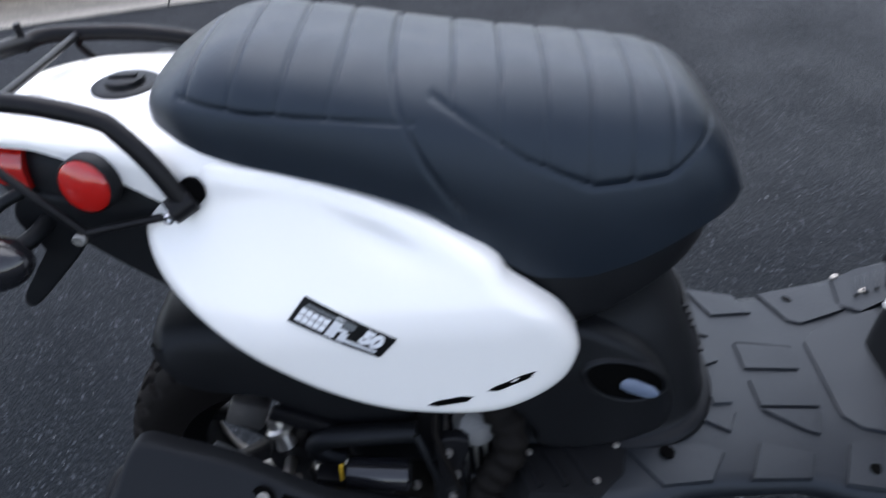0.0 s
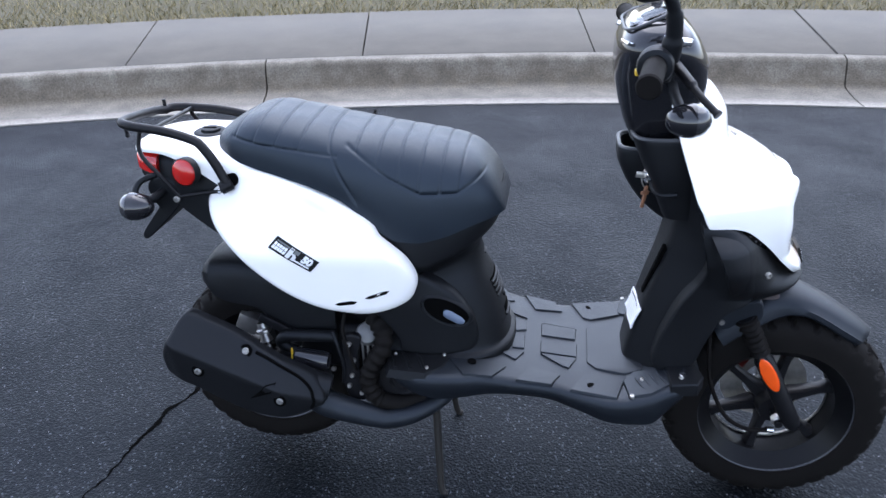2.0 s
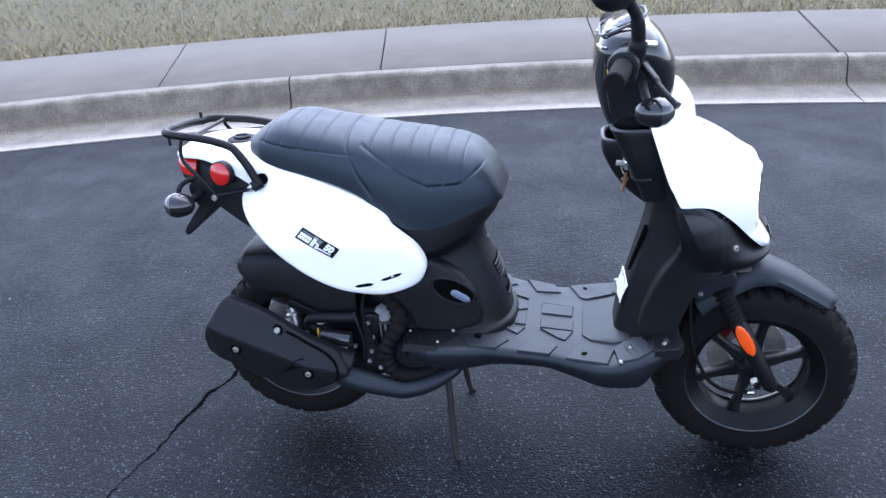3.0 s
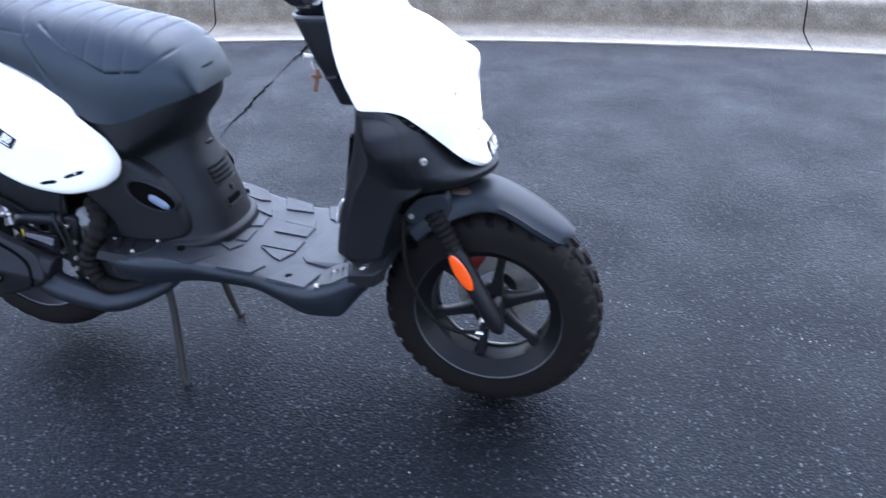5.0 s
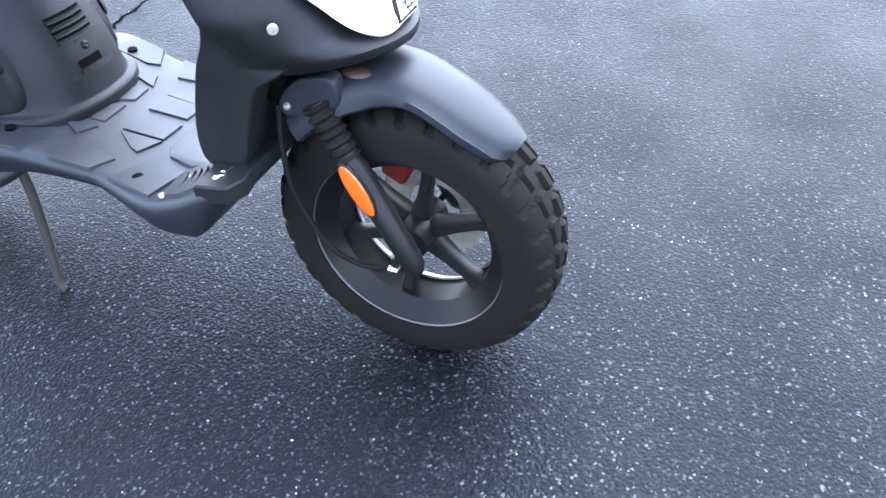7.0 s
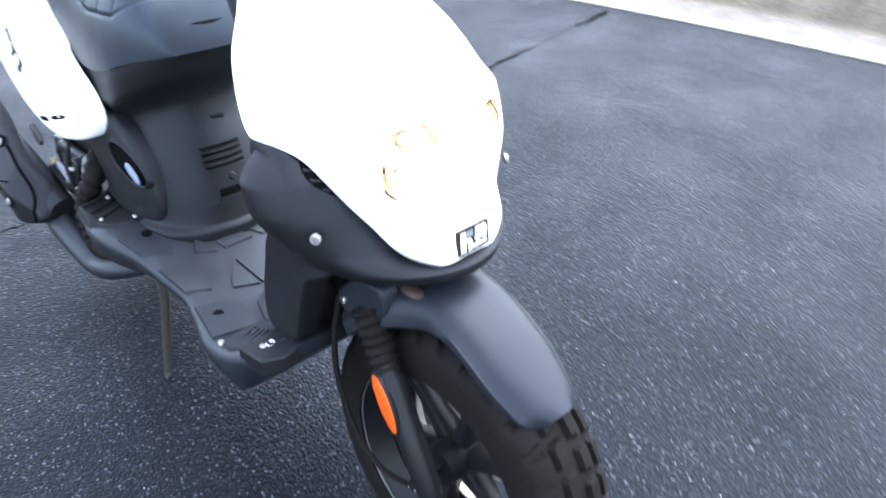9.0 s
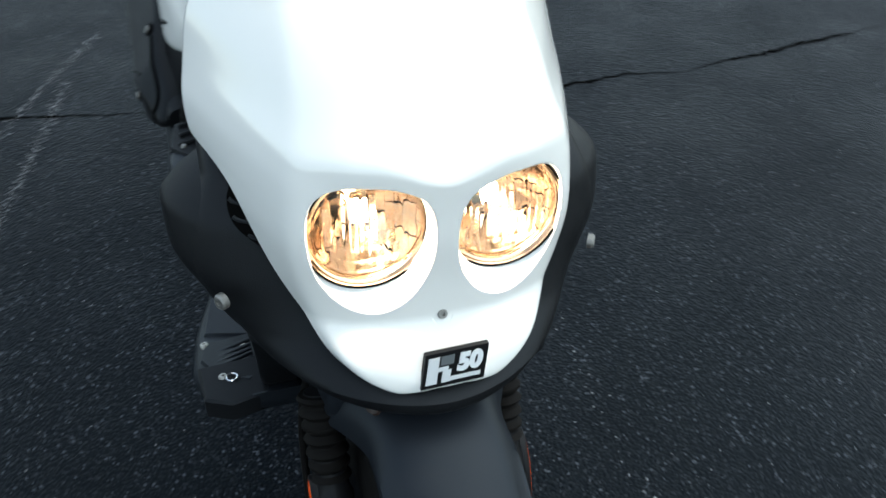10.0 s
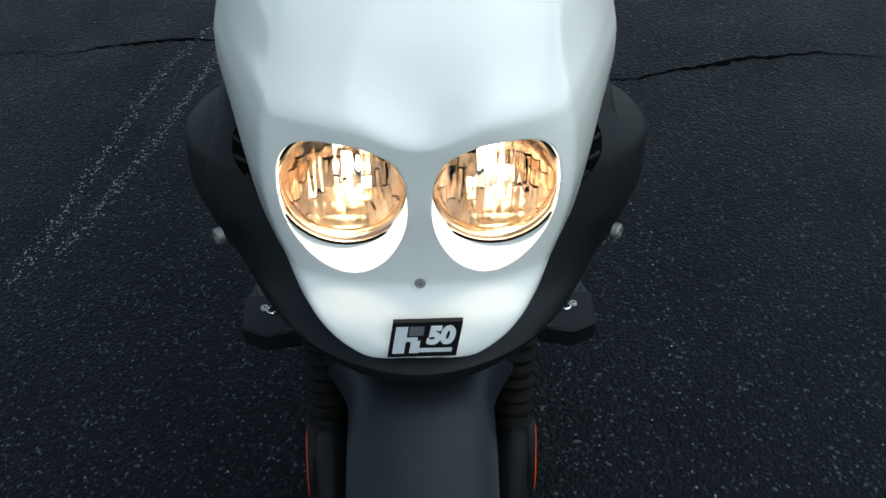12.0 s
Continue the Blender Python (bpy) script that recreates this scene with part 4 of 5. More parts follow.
# footboard with raised pads
fz = curve([(0.985, 0.378), (1.02, 0.382), (1.10, 0.387), (1.165, 0.381), (1.25, 0.364), (1.33, 0.350), (1.416, 0.341), (1.47, 0.344), (1.52, 0.359), (1.58, 0.385), (1.625, 0.396)])
fw = curve([(0.985, 0.178), (1.02, 0.202), (1.06, 0.215), (1.10, 0.217), (1.144, 0.209), (1.20, 0.191), (1.255, 0.182), (1.33, 0.174), (1.37, 0.182), (1.466, 0.208), (1.53, 0.212), (1.58, 0.204), (1.61, 0.190), (1.625, 0.165)])
fb = curve([(0.985, 0.350), (1.02, 0.332), (1.10, 0.317), (1.19, 0.318), (1.30, 0.306), (1.40, 0.284), (1.46, 0.274), (1.53, 0.280), (1.58, 0.33), (1.625, 0.37)])
rows = []
for x in np.linspace(0.985, 1.625, 76):
    w, t, b = float(fw(x)), float(fz(x)), float(fb(x))
    half = [(0, t), (w * 0.5, t), (w - 0.02, t), (w - 0.008, t - 0.002), (w - 0.002, t - 0.008), (w, t - 0.018), (w - 0.004, t * 0.45 + b * 0.55), (w - 0.018, b + 0.004), (w - 0.035, b), (w * 0.4, b), (0, b)]
    rows.append([(x, y, z) for y, z in half] + [(x, -y, z) for y, z in half[-2:0:-1]])
floor = sp("footboard", grid(rows, True, True), FLOOR, None, "grey-black plastic footboard with raised grip pads")


def floor_at(x, y):
    return float(fz(x))


SIDE_PADS = [
    [(1.304, -0.062), (1.385, -0.058), (1.368, -0.101), (1.350, -0.094)],
    [(1.214, -0.086), (1.271, -0.070), (1.254, -0.106)],
    [(1.258, -0.177), (1.285, -0.118), (1.351, -0.130), (1.333, -0.170)],
    [(1.115, -0.146), (1.215, -0.128), (1.237, -0.138), (1.211, -0.184), (1.150, -0.196)],
    [(1.370, -0.176), (1.398, -0.114), (1.416, -0.107), (1.486, -0.127), (1.466, -0.196)],
]
PADS = SIDE_PADS + [[(x, -y) for x, y in p] for p in SIDE_PADS]
PADS += [[(1.302, 0.062), (1.384, 0.060), (1.382, 0.014), (1.303, 0.010)], [(1.303, -0.010), (1.386, -0.004), (1.385, -0.054), (1.304, -0.058)], [(1.241, 0.054), (1.267, 0.064), (1.271, 0.020), (1.244, 0.006)], [(1.242, -0.006), (1.268, 0.002), (1.270, -0.057), (1.243, -0.062)]]
PADS.append([(1.406, -0.070), (1.406, 0.070), (1.424, 0.092), (1.484, 0.114), (1.52, 0.114), (1.52, -0.114), (1.484, -0.114), (1.424, -0.092)])
for p in PADS:
    sp("grip_pad", plate(p, floor_at, 0.0036), FLOOR, floor)
for x, y in ((1.414, -0.156), (1.414, 0.162), (1.164, -0.148), (1.164, 0.152)):
    # Solid black disc on the floor, painted as the shade down the hole.
    sp("drain_hole_shade", lathe([(0.0, 0.009), (0.0056, 0.009), (0.0058, 0.001)], (x, y, floor_at(x, y)), (0.08, 0, 1), 18), DARK, floor)
for s in (-1, 1):
    pad = [(1.478, s * 0.135), (1.500, s * 0.112), (1.570, s * 0.122), (1.602, s * 0.150), (1.582, s * 0.184), (1.530, s * 0.202), (1.488, s * 0.196)]
    rest = sp("toe_plate", plate(pad, floor_at, 0.005), FLOOR, floor)
    for i in range(5):
        sp("rib", box((1.512 + 0.0135 * i, s * 0.163, floor_at(1.512 + 0.0135 * i, 0) + 0.006), (0.005, 0.044, 0.006), 0.0015, (0, -18, s * -20)), FLOOR, rest)
    for x, y in ((1.517, 0.150), (1.494, 0.196), (1.588, 0.178)):
        disc_screw(Vector((x - 1.1, s * y, floor_at(x, 0) + 0.004)), (-0.2, 0, 1), 0.005, floor, STEEL)
for s in (-1, 1):
    cover = [(0.965, s * 0.125), (1.105, s * 0.130), (1.122, s * 0.142), (1.112, s * 0.180), (1.075, s * 0.215), (0.99, s * 0.205)]
    c = sp("peg_cover", plate(cover, lambda x, y: 0.375, 0.016, 0.006), BLACK, floor, "black ribbed peg cover plate")
    for k in range(3):
        sp("rib", bar([(0.985 + 0.03 * k, s * 0.140, 0.392), (1.00 + 0.03 * k, s * 0.170, 0.392), (1.01 + 0.03 * k, s * 0.195, 0.392)], 0.004, 10, 8), BLACK, c)
    for x, y in ((1.00, 0.145), (1.075, 0.190), (1.105, 0.140)):
        disc_screw(Vector((x - 1.1, s * y, 0.391)), (0, 0, 1), 0.004, floor, STEEL)

for s in (-1, 1):
    low = [(1.560, 0.120), (1.622, 0.130), (1.632, 0.172), (1.618, 0.200), (1.566, 0.204)]
    ring0 = [(x, s * y, 0.362 + 0.10 * (x - 1.56)) for x, y in low]
    ring1 = [(x, s * y, 0.3885 + 0.06 * (x - 1.56)) for x, y in low]
    ring2 = [(1.592 + (x - 1.592) * 0.93, s * (0.165 + (y - 0.165) * 0.93), 0.3915 + 0.06 * (x - 1.56)) for x, y in low]
    block = sp("front_bracket", grid([ring0, ring1, ring2], True, True), BLACK, floor, "angular black footboard bracket")
    sp("bolt_washer", lathe([(-0.002, 0.0072), (0.0016, 0.0072), (0.0022, 0.0060), (0.0016, 0.0046), (-0.001, 0.0044)], (1.592, s * 0.168, 0.3935), (-0.06, 0, 1), 20, False), CHROME, block, "bright ring round a hexagon socket")
    sp("bolt", lathe([(-0.002, 0.0046), (0.001, 0.0044), (0.001, 0.0022), (-0.001, 0.002)], (1.592, s * 0.168, 0.3935), (-0.06, 0, 1), 6), IRON, block)

# leg shield
SHIELD = [(0.34, 1.478, 1.585, 0.128), (0.40, 1.488, 1.605, 0.132), (0.47, 1.507, 1.632, 0.140), (0.54, 1.527, 1.655, 0.148), (0.60, 1.545, 1.680, 0.158), (0.65, 1.555, 1.675, 0.160), (0.69, 1.560, 1.650, 0.155), (0.72, 1.562, 1.630, 0.148), (0.80, 1.553, 1.60, 0.138), (0.86, 1.535, 1.575, 0.112), (0.90, 1.52, 1.56, 0.095)]


def tapered_column(knots, zs, e, taper, n=72):
    """As column, but narrower to the rear."""
    a, b, w = (curve([(k[0], k[i]) for k in knots]) for i in (1, 2, 3))
    rows = []
    for z in zs:
        x0, x1 = float(a(z)), float(b(z))
        rows.append([(x, y * (1 - taper * (1 - float(smooth((x - x0) / (x1 - x0) / 0.8)))), q) for x, y, q in plan_ring(x0, x1, float(w(z)), z, n, e)])
    return grid(rows, True, True)


shield = sp("leg_shield", tapered_column(SHIELD, np.linspace(0.34, 0.90, 70), 0.34, 0.50), BLACK, None, "black plastic leg shield")
LAB = [Vector(p) for p in ((1.492, 0.050, 0.426), (1.496, -0.062, 0.431), (1.508, 0.052, 0.470), (1.513, -0.068, 0.481))]


def on_label(u, v, h):
    p = (LAB[0] * (1 - u) + LAB[1] * u) * (1 - v) + (LAB[2] * (1 - u) + LAB[3] * u) * v
    return (p.x - 0.003 - h + 0.0012 * math.sin(9 * u + 4 * v), p.y, p.z)


label = sp("warning_label", grid([[on_label(u, v, h) for u, h in [(a, 0.0006) for a in np.linspace(0, 1, 12)] + [(a, -0.002) for a in np.linspace(1, 0, 12)]] for v in np.linspace(0, 1, 8)], True, True), PAPER, shield, "white printed warning label")
rng = random.Random(3)
for v in (0.88, 0.76, 0.62, 0.50, 0.40, 0.30, 0.18):
    u0, u1 = rng.uniform(0.06, 0.14), rng.uniform(0.6, 0.94)
    sp("print_bar", grid([[on_label(u, v + d, 0.0009) for u in np.linspace(u0, u1, 8)] for d in (-0.028, 0.028)]), SILVER if v != 0.88 else INK, label, "bar of small print")
# Black bar on the shield that paints the shade of a slot.
sp("shield_slot_shade", box((1.533, -0.042, 0.565), (0.010, 0.016, 0.13), 0.003, (14, 15, 0)), DARK, shield)
# Added near-black block that stands in for the shade inside the wheel arch.
sp("arch_shade_block", box((1.625, 0, 0.525), (0.10, 0.18, 0.10), 0.02, (0, 18, 0), 3), DARK, shield)


def cup(knots, y0, deep, e=0.45, n=56):
    """An open-topped holder: knots of z, rear x, front x, half width, round the line y0."""
    a, b, w = (curve([(k[0], k[i]) for k in knots]) for i in (1, 2, 3))
    z0, z1 = knots[0][0], knots[-1][0]

    def ring(z, inset, dz=0.0):
        return [(x, y + y0, q + dz) for x, y, q in plan_ring(float(a(z)) + inset, float(b(z)) - inset, float(w(z)) - inset, z, n, e)]

    rows = [ring(z, 0) for z in np.linspace(z0, z1, 18)]
    rows += [ring(z1, 0.0015, 0.003), ring(z1, 0.005, 0.003), ring(z1, 0.008, 0.0)]
    rows += [ring(z, 0.009) for z in np.linspace(z1 - 0.01, z1 - deep, 8)]
    return grid(rows, True, True)


sp("pocket", cup([(0.635, 1.560, 1.60, 0.015), (0.655, 1.535, 1.60, 0.035), (0.70, 1.492, 1.60, 0.052), (0.75, 1.462, 1.60, 0.060), (0.785, 1.450, 1.60, 0.062), (0.805, 1.450, 1.60, 0.062)], 0.062, 0.07), BLACK, shield, "black open glove pocket")
sp("neck_collar", cup([(0.70, 1.535, 1.60, 0.090), (0.75, 1.515, 1.60, 0.100), (0.80, 1.492, 1.60, 0.108), (0.862, 1.466, 1.60, 0.112)], -0.005, 0.03), BLACK, shield, "black collar round the steering neck")
for z, x0, w, y0 in ((0.807, 1.450, 0.062, 0.062), (0.864, 1.466, 0.112, -0.005)):
    ring = [(x, y + y0, q) for x, y, q in plan_ring(x0 + 0.003, 1.60, w - 0.003, z, 56, 0.45)]
    sp("grey_rim", tube(ring[10:47], 0.0042, 8), LIP, shield, "light grey edge")
sp("ignition_lock", lathe([(-0.01, 0.018), (0.006, 0.018), (0.008, 0.012), (0.012, 0.010)], (1.508, -0.075, 0.785), (-1, -0.3, 0.3), 20), CHROME, shield)
sp("key", join(box((1.494, -0.083, 0.786), (0.030, 0.003, 0.012), 0.001, (0, 10, 20)), bar([(1.490, -0.083, 0.784), (1.492, -0.083, 0.772), (1.496, -0.083, 0.762)], 0.0015, 10, 6)), STEEL, shield)
sp("key_fob", join(box((1.498, -0.084, 0.742), (0.008, 0.004, 0.044), 0.0015, (0, 12, 40)), box((1.499, -0.084, 0.750), (0.020, 0.004, 0.008), 0.0015, (0, 12, 40))), AMBER, shield, "brown cross-shaped key fob")
sp("cubby_lip", bar([(1.556, -0.112, 0.758), (1.53, -0.100, 0.752), (1.516, -0.07, 0.750), (1.516, -0.03, 0.752)], 0.005, 24, 8), BLACK, shield)

# black lower cowl behind the white fairing
ca = curve([(0.535, 1.680), (0.555, 1.672), (0.60, 1.655), (0.66, 1.635), (0.70, 1.615), (0.735, 1.59)])
cb = curve([(0.535, 1.77), (0.545, 1.812), (0.554, 1.827), (0.564, 1.828), (0.572, 1.816), (0.59, 1.782), (0.62, 1.756), (0.66, 1.738), (0.70, 1.722), (0.735, 1.68)])
cw = curve([(0.535, 0.118), (0.545, 0.130), (0.56, 0.146), (0.60, 0.180), (0.64, 0.200), (0.67, 0.201), (0.69, 0.184), (0.706, 0.156), (0.735, 0.13)])


def nose_rows(a, b, w, zs, n, bend):
    """Rows round the nose at each height; bend(z) gives how boxed the plan is."""
    rows = []
    for z in zs:
        ex, ey = bend(z)
        A, B, W = float(a(z)), float(b(z)), float(w(z))
        rows.append([(A + (B - A) * abs(math.cos(p)) ** ex, W * math.copysign(abs(math.sin(p)) ** ey, math.sin(p)), float(z)) for p in np.linspace(-math.pi / 2, math.pi / 2, n)])
    return rows


def cowl_y(x, z):
    a, b, w = float(ca(z)), float(cb(z)), float(cw(z))
    q = min(1.0, max(0.0, (x - a) / (b - a))) ** (1 / 0.98)
    return w * math.sqrt(1 - q * q)


def low_point(z):
    """How far the cowl's plan sharpens to a point towards its lower edge."""
    t = min(1.0, max(0.0, (0.622 - z) / 0.065))
    return t * t * (3 - 2 * t)


FLANK = [(1.600, 0.715), (1.612, 0.665), (1.616, 0.632), (1.602, 0.590), (1.576, 0.545), (1.552, 0.485), (1.536, 0.430), (1.538, 0.385), (1.575, 0.370), (1.612, 0.392), (1.630, 0.440), (1.646, 0.482), (1.666, 0.522), (1.705, 0.547), (1.740, 0.575), (1.752, 0.612), (1.730, 0.650), (1.69, 0.69), (1.64, 0.712)]


def flank_out(x, z):
    """How far out the smooth black skin stands that runs from the cowl down to the footboard."""
    leg = float(np.interp(z, [0.37, 0.45, 0.52, 0.58, 0.64, 0.72], [0.137, 0.141, 0.146, 0.154, 0.168, 0.165]))
    nose = cowl_y(x, min(0.70, max(z, 0.556))) + 0.0015
    k = float(smooth((x - 1.63) / 0.07)) * float(smooth((z - 0.52) / 0.05))
    return leg * (1 - k) + min(nose, 0.205) * k - 0.012 * float(smooth((x - 1.69) / 0.05))


vent_edge = curve([(0.60, 1.780), (0.66, 1.728), (0.683, 1.704), (0.70, 1.682), (0.71, 1.655)])
rows = nose_rows(ca, cb, cw, np.linspace(0.535, 0.735, 60), 70, lambda z: (0.98 + 0.08 * low_point(z), 1.0 + 0.08 * low_point(z)))
cowl = sp("lower_cowl", grid(rows, True, True), BLACK, None, "black plastic lower front cowl")
for turned in (lambda q: q, mirror):
    sp("shield_flank", turned(pillow(FLANK, flank_out, 0.03, 0.008, 0.90, 20, 120)), BLACK, cowl, "smooth black flank from cowl to footboard")
for s in (-1, 1):
    disc_screw(Vector((1.724 - 1.1, s * 0.164, 0.622)), (0.7, s * 1, 0.1), 0.007, cowl, CAST, 0.004)
    zs = np.linspace(0.648, 0.704, 16)
    vent = [[(x, s * (cowl_y(x, z) + 0.0018), z) for x in np.linspace(float(vent_edge(z)) - 0.011, float(vent_edge(z)) + 0.008, 6)] for z in zs]
    # Black sheet over the cowl, painted as the vent's shaded depth.
    grille = sp("side_vent_shade", grid(vent), DARK, cowl, "slotted side vent, its shade a black sheet")
    for z in (0.660, 0.671, 0.682, 0.692, 0.701):
        x = float(vent_edge(z))
        sp("slat", bar([(x - 0.010, s * (cowl_y(x - 0.010, z) + 0.001), z), (x - 0.006, s * (cowl_y(x - 0.006, z) + 0.002), z - 0.002), (x + 0.006, s * (cowl_y(x + 0.006, z) + 0.002), z - 0.004)], 0.002, 10, 8), BLACK, grille)

# white front fairing with two lamp openings
wa = curve([(0.566, 1.812), (0.58, 1.798), (0.60, 1.780), (0.62, 1.762), (0.66, 1.728), (0.683, 1.704), (0.70, 1.682), (0.709, 1.655), (0.715, 1.610), (0.75, 1.594), (0.80, 1.573), (0.85, 1.556), (0.90, 1.540), (0.94, 1.532), (0.957, 1.535)])
wb = soft_curve([(0.566, 1.824), (0.58, 1.820), (0.60, 1.811), (0.615, 1.799), (0.63, 1.790), (0.66, 1.7895), (0.70, 1.7915), (0.735, 1.7905), (0.762, 1.7905), (0.769, 1.788), (0.7745, 1.781), (0.781, 1.770), (0.79, 1.757), (0.806, 1.735), (0.822, 1.709), (0.834, 1.684), (0.843, 1.662), (0.852, 1.652), (0.87, 1.647), (0.90, 1.642), (0.924, 1.629), (0.945, 1.611), (0.957, 1.59)], 0.0022)
ww = soft_curve([(0.566, 0.040), (0.572, 0.062), (0.585, 0.087), (0.60, 0.107), (0.62, 0.122), (0.66, 0.145), (0.69, 0.156), (0.715, 0.170), (0.74, 0.171), (0.76, 0.168), (0.80, 0.159), (0.84, 0.138), (0.88, 0.120), (0.92, 0.094), (0.95, 0.062), (0.957, 0.04)], 0.010)
LAMP = (0.054, 0.703, 0.0425)


# the nose in plan at each height: a blunt front as far as a shoulder, then a side wall back to the trimmed edge
shoulder = soft_curve([(0.566, 0.024), (0.572, 0.046), (0.58, 0.061), (0.60, 0.080), (0.63, 0.097), (0.66, 0.107), (0.69, 0.111), (0.72, 0.110), (0.75, 0.107), (0.78, 0.100), (0.82, 0.092), (0.86, 0.086), (0.90, 0.074), (0.94, 0.048), (0.957, 0.028)], 0.012)
turn_back = soft_curve([(0.566, 0.004), (0.60, 0.012), (0.64, 0.022), (0.70, 0.026), (0.74, 0.032), (0.77, 0.037), (0.80, 0.032), (0.85, 0.016), (0.957, 0.016)], 0.012)


wall_back = curve([(0.566, 1.806), (0.60, 1.745), (0.66, 1.680), (0.69, 1.645), (0.715, 1.610), (0.75, 1.594), (0.80, 1.573), (0.85, 1.556), (0.90, 1.540), (0.94, 1.532), (0.957, 1.535)])


def plan_curve(z, n=90):
    """Half of the nose's plan at height z, from its middle to its edge: y, x."""
    z = float(z)
    b, edge, a, w, ys = float(wb(z)), float(wa(z)), float(wall_back(z)), float(ww(z)), float(shoulder(z))
    xs = b - float(turn_back(z))
    if xs < a + 0.004:
        xs = a + 0.004
    y1 = np.linspace(0, ys, 60)
    x1 = b - (b - xs) * (y1 / ys) ** 2.6
    t = np.linspace(0, 1, 60)[1:]
    y2 = ys + (w - ys) * t
    x2 = xs + (a - xs) * (0.86 * t + 0.14 * t * t)
    edge = max(a, min(edge, xs - 0.002))
    keep = x2 > edge
    y2, x2 = np.r_[y2[keep], np.interp(-edge, -x2, y2)], np.r_[x2[keep], edge]
    y, x = np.r_[y1, y2], np.r_[x1, x2]
    s = np.r_[0, np.cumsum(np.hypot(np.diff(x), np.diff(y)))]
    q = np.linspace(0, s[-1], 240)
    y, x = np.interp(q, s, y), np.interp(q, s, x)
    r = 0.0065 / (s[-1] / 240)
    k = np.exp(-0.5 * (np.arange(-30, 31) / max(r, 0.5)) ** 2)
    k /= k.sum()
    pad_y = np.r_[-y[30:0:-1], y, 2 * y[-1] - y[-2:-32:-1]]
    pad_x = np.r_[x[30:0:-1], x, 2 * x[-1] - x[-2:-32:-1]]
    y, x = np.convolve(pad_y, k, "valid"), np.convolve(pad_x, k, "valid")
    pick = np.linspace(0, 239, n)
    return np.interp(pick, np.arange(240), y), np.interp(pick, np.arange(240), x)


PLANS = {}


def fairing_rows(zs, n):
    half = (n + 1) // 2
    rows = []
    for z in zs:
        y, x = plan_curve(z, half)
        rows.append([(x[i], -y[i], float(z)) for i in range(half - 1, 0, -1)] + [(x[i], y[i], float(z)) for i in range(half)])
    return rows


def fairing_x(y, z):
    """How far forward the nose reaches at y, z."""
    key = round(float(z), 4)
    if key not in PLANS:
        PLANS[key] = plan_curve(key)
    py, px = PLANS[key]
    return float(np.interp(abs(y), py, px))


def lamp_radii(dy, dz):
    return (0.0455 if dy < 0 else 0.0468), (0.0490 if dz > 0 else 0.066)


def fairing_shape():
    zs = np.concatenate([np.linspace(0.566, 0.63, 22)[:-1], np.linspace(0.63, 0.775, 110)[:-1], np.linspace(0.775, 0.957, 60)])
    n = 221
    v, hole = [], []
    for r in fairing_rows(zs, n):
        for x, y, z in r:
            dy, dz = abs(y) - LAMP[0], z - LAMP[1]
            ry, rz = lamp_radii(dy, dz)
            e = 2.7 if dz > 0 else 2.0
            rho = (abs(dy / ry) ** e + abs(dz / rz) ** e) ** (1 / e)
            inside = x > 1.68 and rho < 1
            if inside:
                k = 1 / max(rho, 1e-4)
                z = LAMP[1] + dz * k
                y = math.copysign(LAMP[0] + dy * k, y)
                x = fairing_x(y, z)
            hole.append(inside)
            sag = 0.014 * (1 - float(smooth(abs(y) / 0.05))) + 0.005 * float(smooth((abs(y) - 0.07) / 0.04))
            z -= sag * float(smooth((z - 0.738) / 0.032)) * float(smooth((0.806 - z) / 0.034))
            # the lower edge is cut nearly level across the middle
            z += 0.016 * (1 - float(smooth((abs(y) - 0.008) / 0.040))) * float(smooth((0.604 - z) / 0.034))
            v.append((x, y, z))
    f = []
    for i in range(len(zs) - 1):
        for j in range(n - 1):
            q = (i * n + j, i * n + j + 1, (i + 1) * n + j + 1, (i + 1) * n + j)
            if not all(hole[k] for k in q):
                f.append(q)
    return v, f


def lamp_well(s):
    """The rounded edge and sloping wall from the fairing's opening down to the lens."""
    rows = []
    for a in np.linspace(0, 2 * math.pi, 120, endpoint=False):
        c, d = math.cos(a), math.sin(a)
        ry, rz = lamp_radii(c, d)
        e = 2.7 if d > 0 else 2.0
        k = (abs(c) ** e + abs(d) ** e) ** (-1 / e)
        y0, z0 = LAMP[0] + ry * c * k, LAMP[1] + rz * d * k
        x0 = fairing_x(y0, z0)
        y1, z1 = LAMP[0] + 0.0462 * c * (0.98 if c < 0 else 1), LAMP[1] + 0.0462 * d
        x1 = 1.764 - 0.10 * (z1 - LAMP[1])
        row = []
        for t in (-0.02, 0.0, 0.04, 0.09, 0.16, 0.26, 0.4, 0.6, 0.8, 1.0, 1.1):
            p = 0.5 + 0.35 * (1 - max(0.0, d)) + 0.15
            g = max(0.0, t) ** (0.55 if d > 0 else p)
            row.append((x0 + (x1 - x0) * g - 0.0008 * (t < 0), s * (y0 + (y1 - y0) * t), z0 + (z1 - z0) * t))
        rows.append(row)
    rows.append(rows[0])
    return grid(rows)


fairing = sp("front_fairing", fairing_shape(), WHITE, None, "glossy white front fairing")
solid = fairing.modifiers.new("thickness", "SOLIDIFY")
solid.thickness, solid.offset = 0.003, -1
for s in (-1, 1):
    sp("lamp_well", lamp_well(s), WHITE, fairing, "white recess round the headlight")


def glow_material(name, colour, strength):
    m = bpy.data.materials.new(name)
    m.use_nodes = True
    b = m.node_tree.nodes["Principled BSDF"]
    b.inputs["Emission Color"].default_value = (*colour, 1)
    b.inputs["Emission Strength"].default_value = strength
    return m


BULB = glow_material("lit_bulb", (1.0, 0.80, 0.56), 14.0)
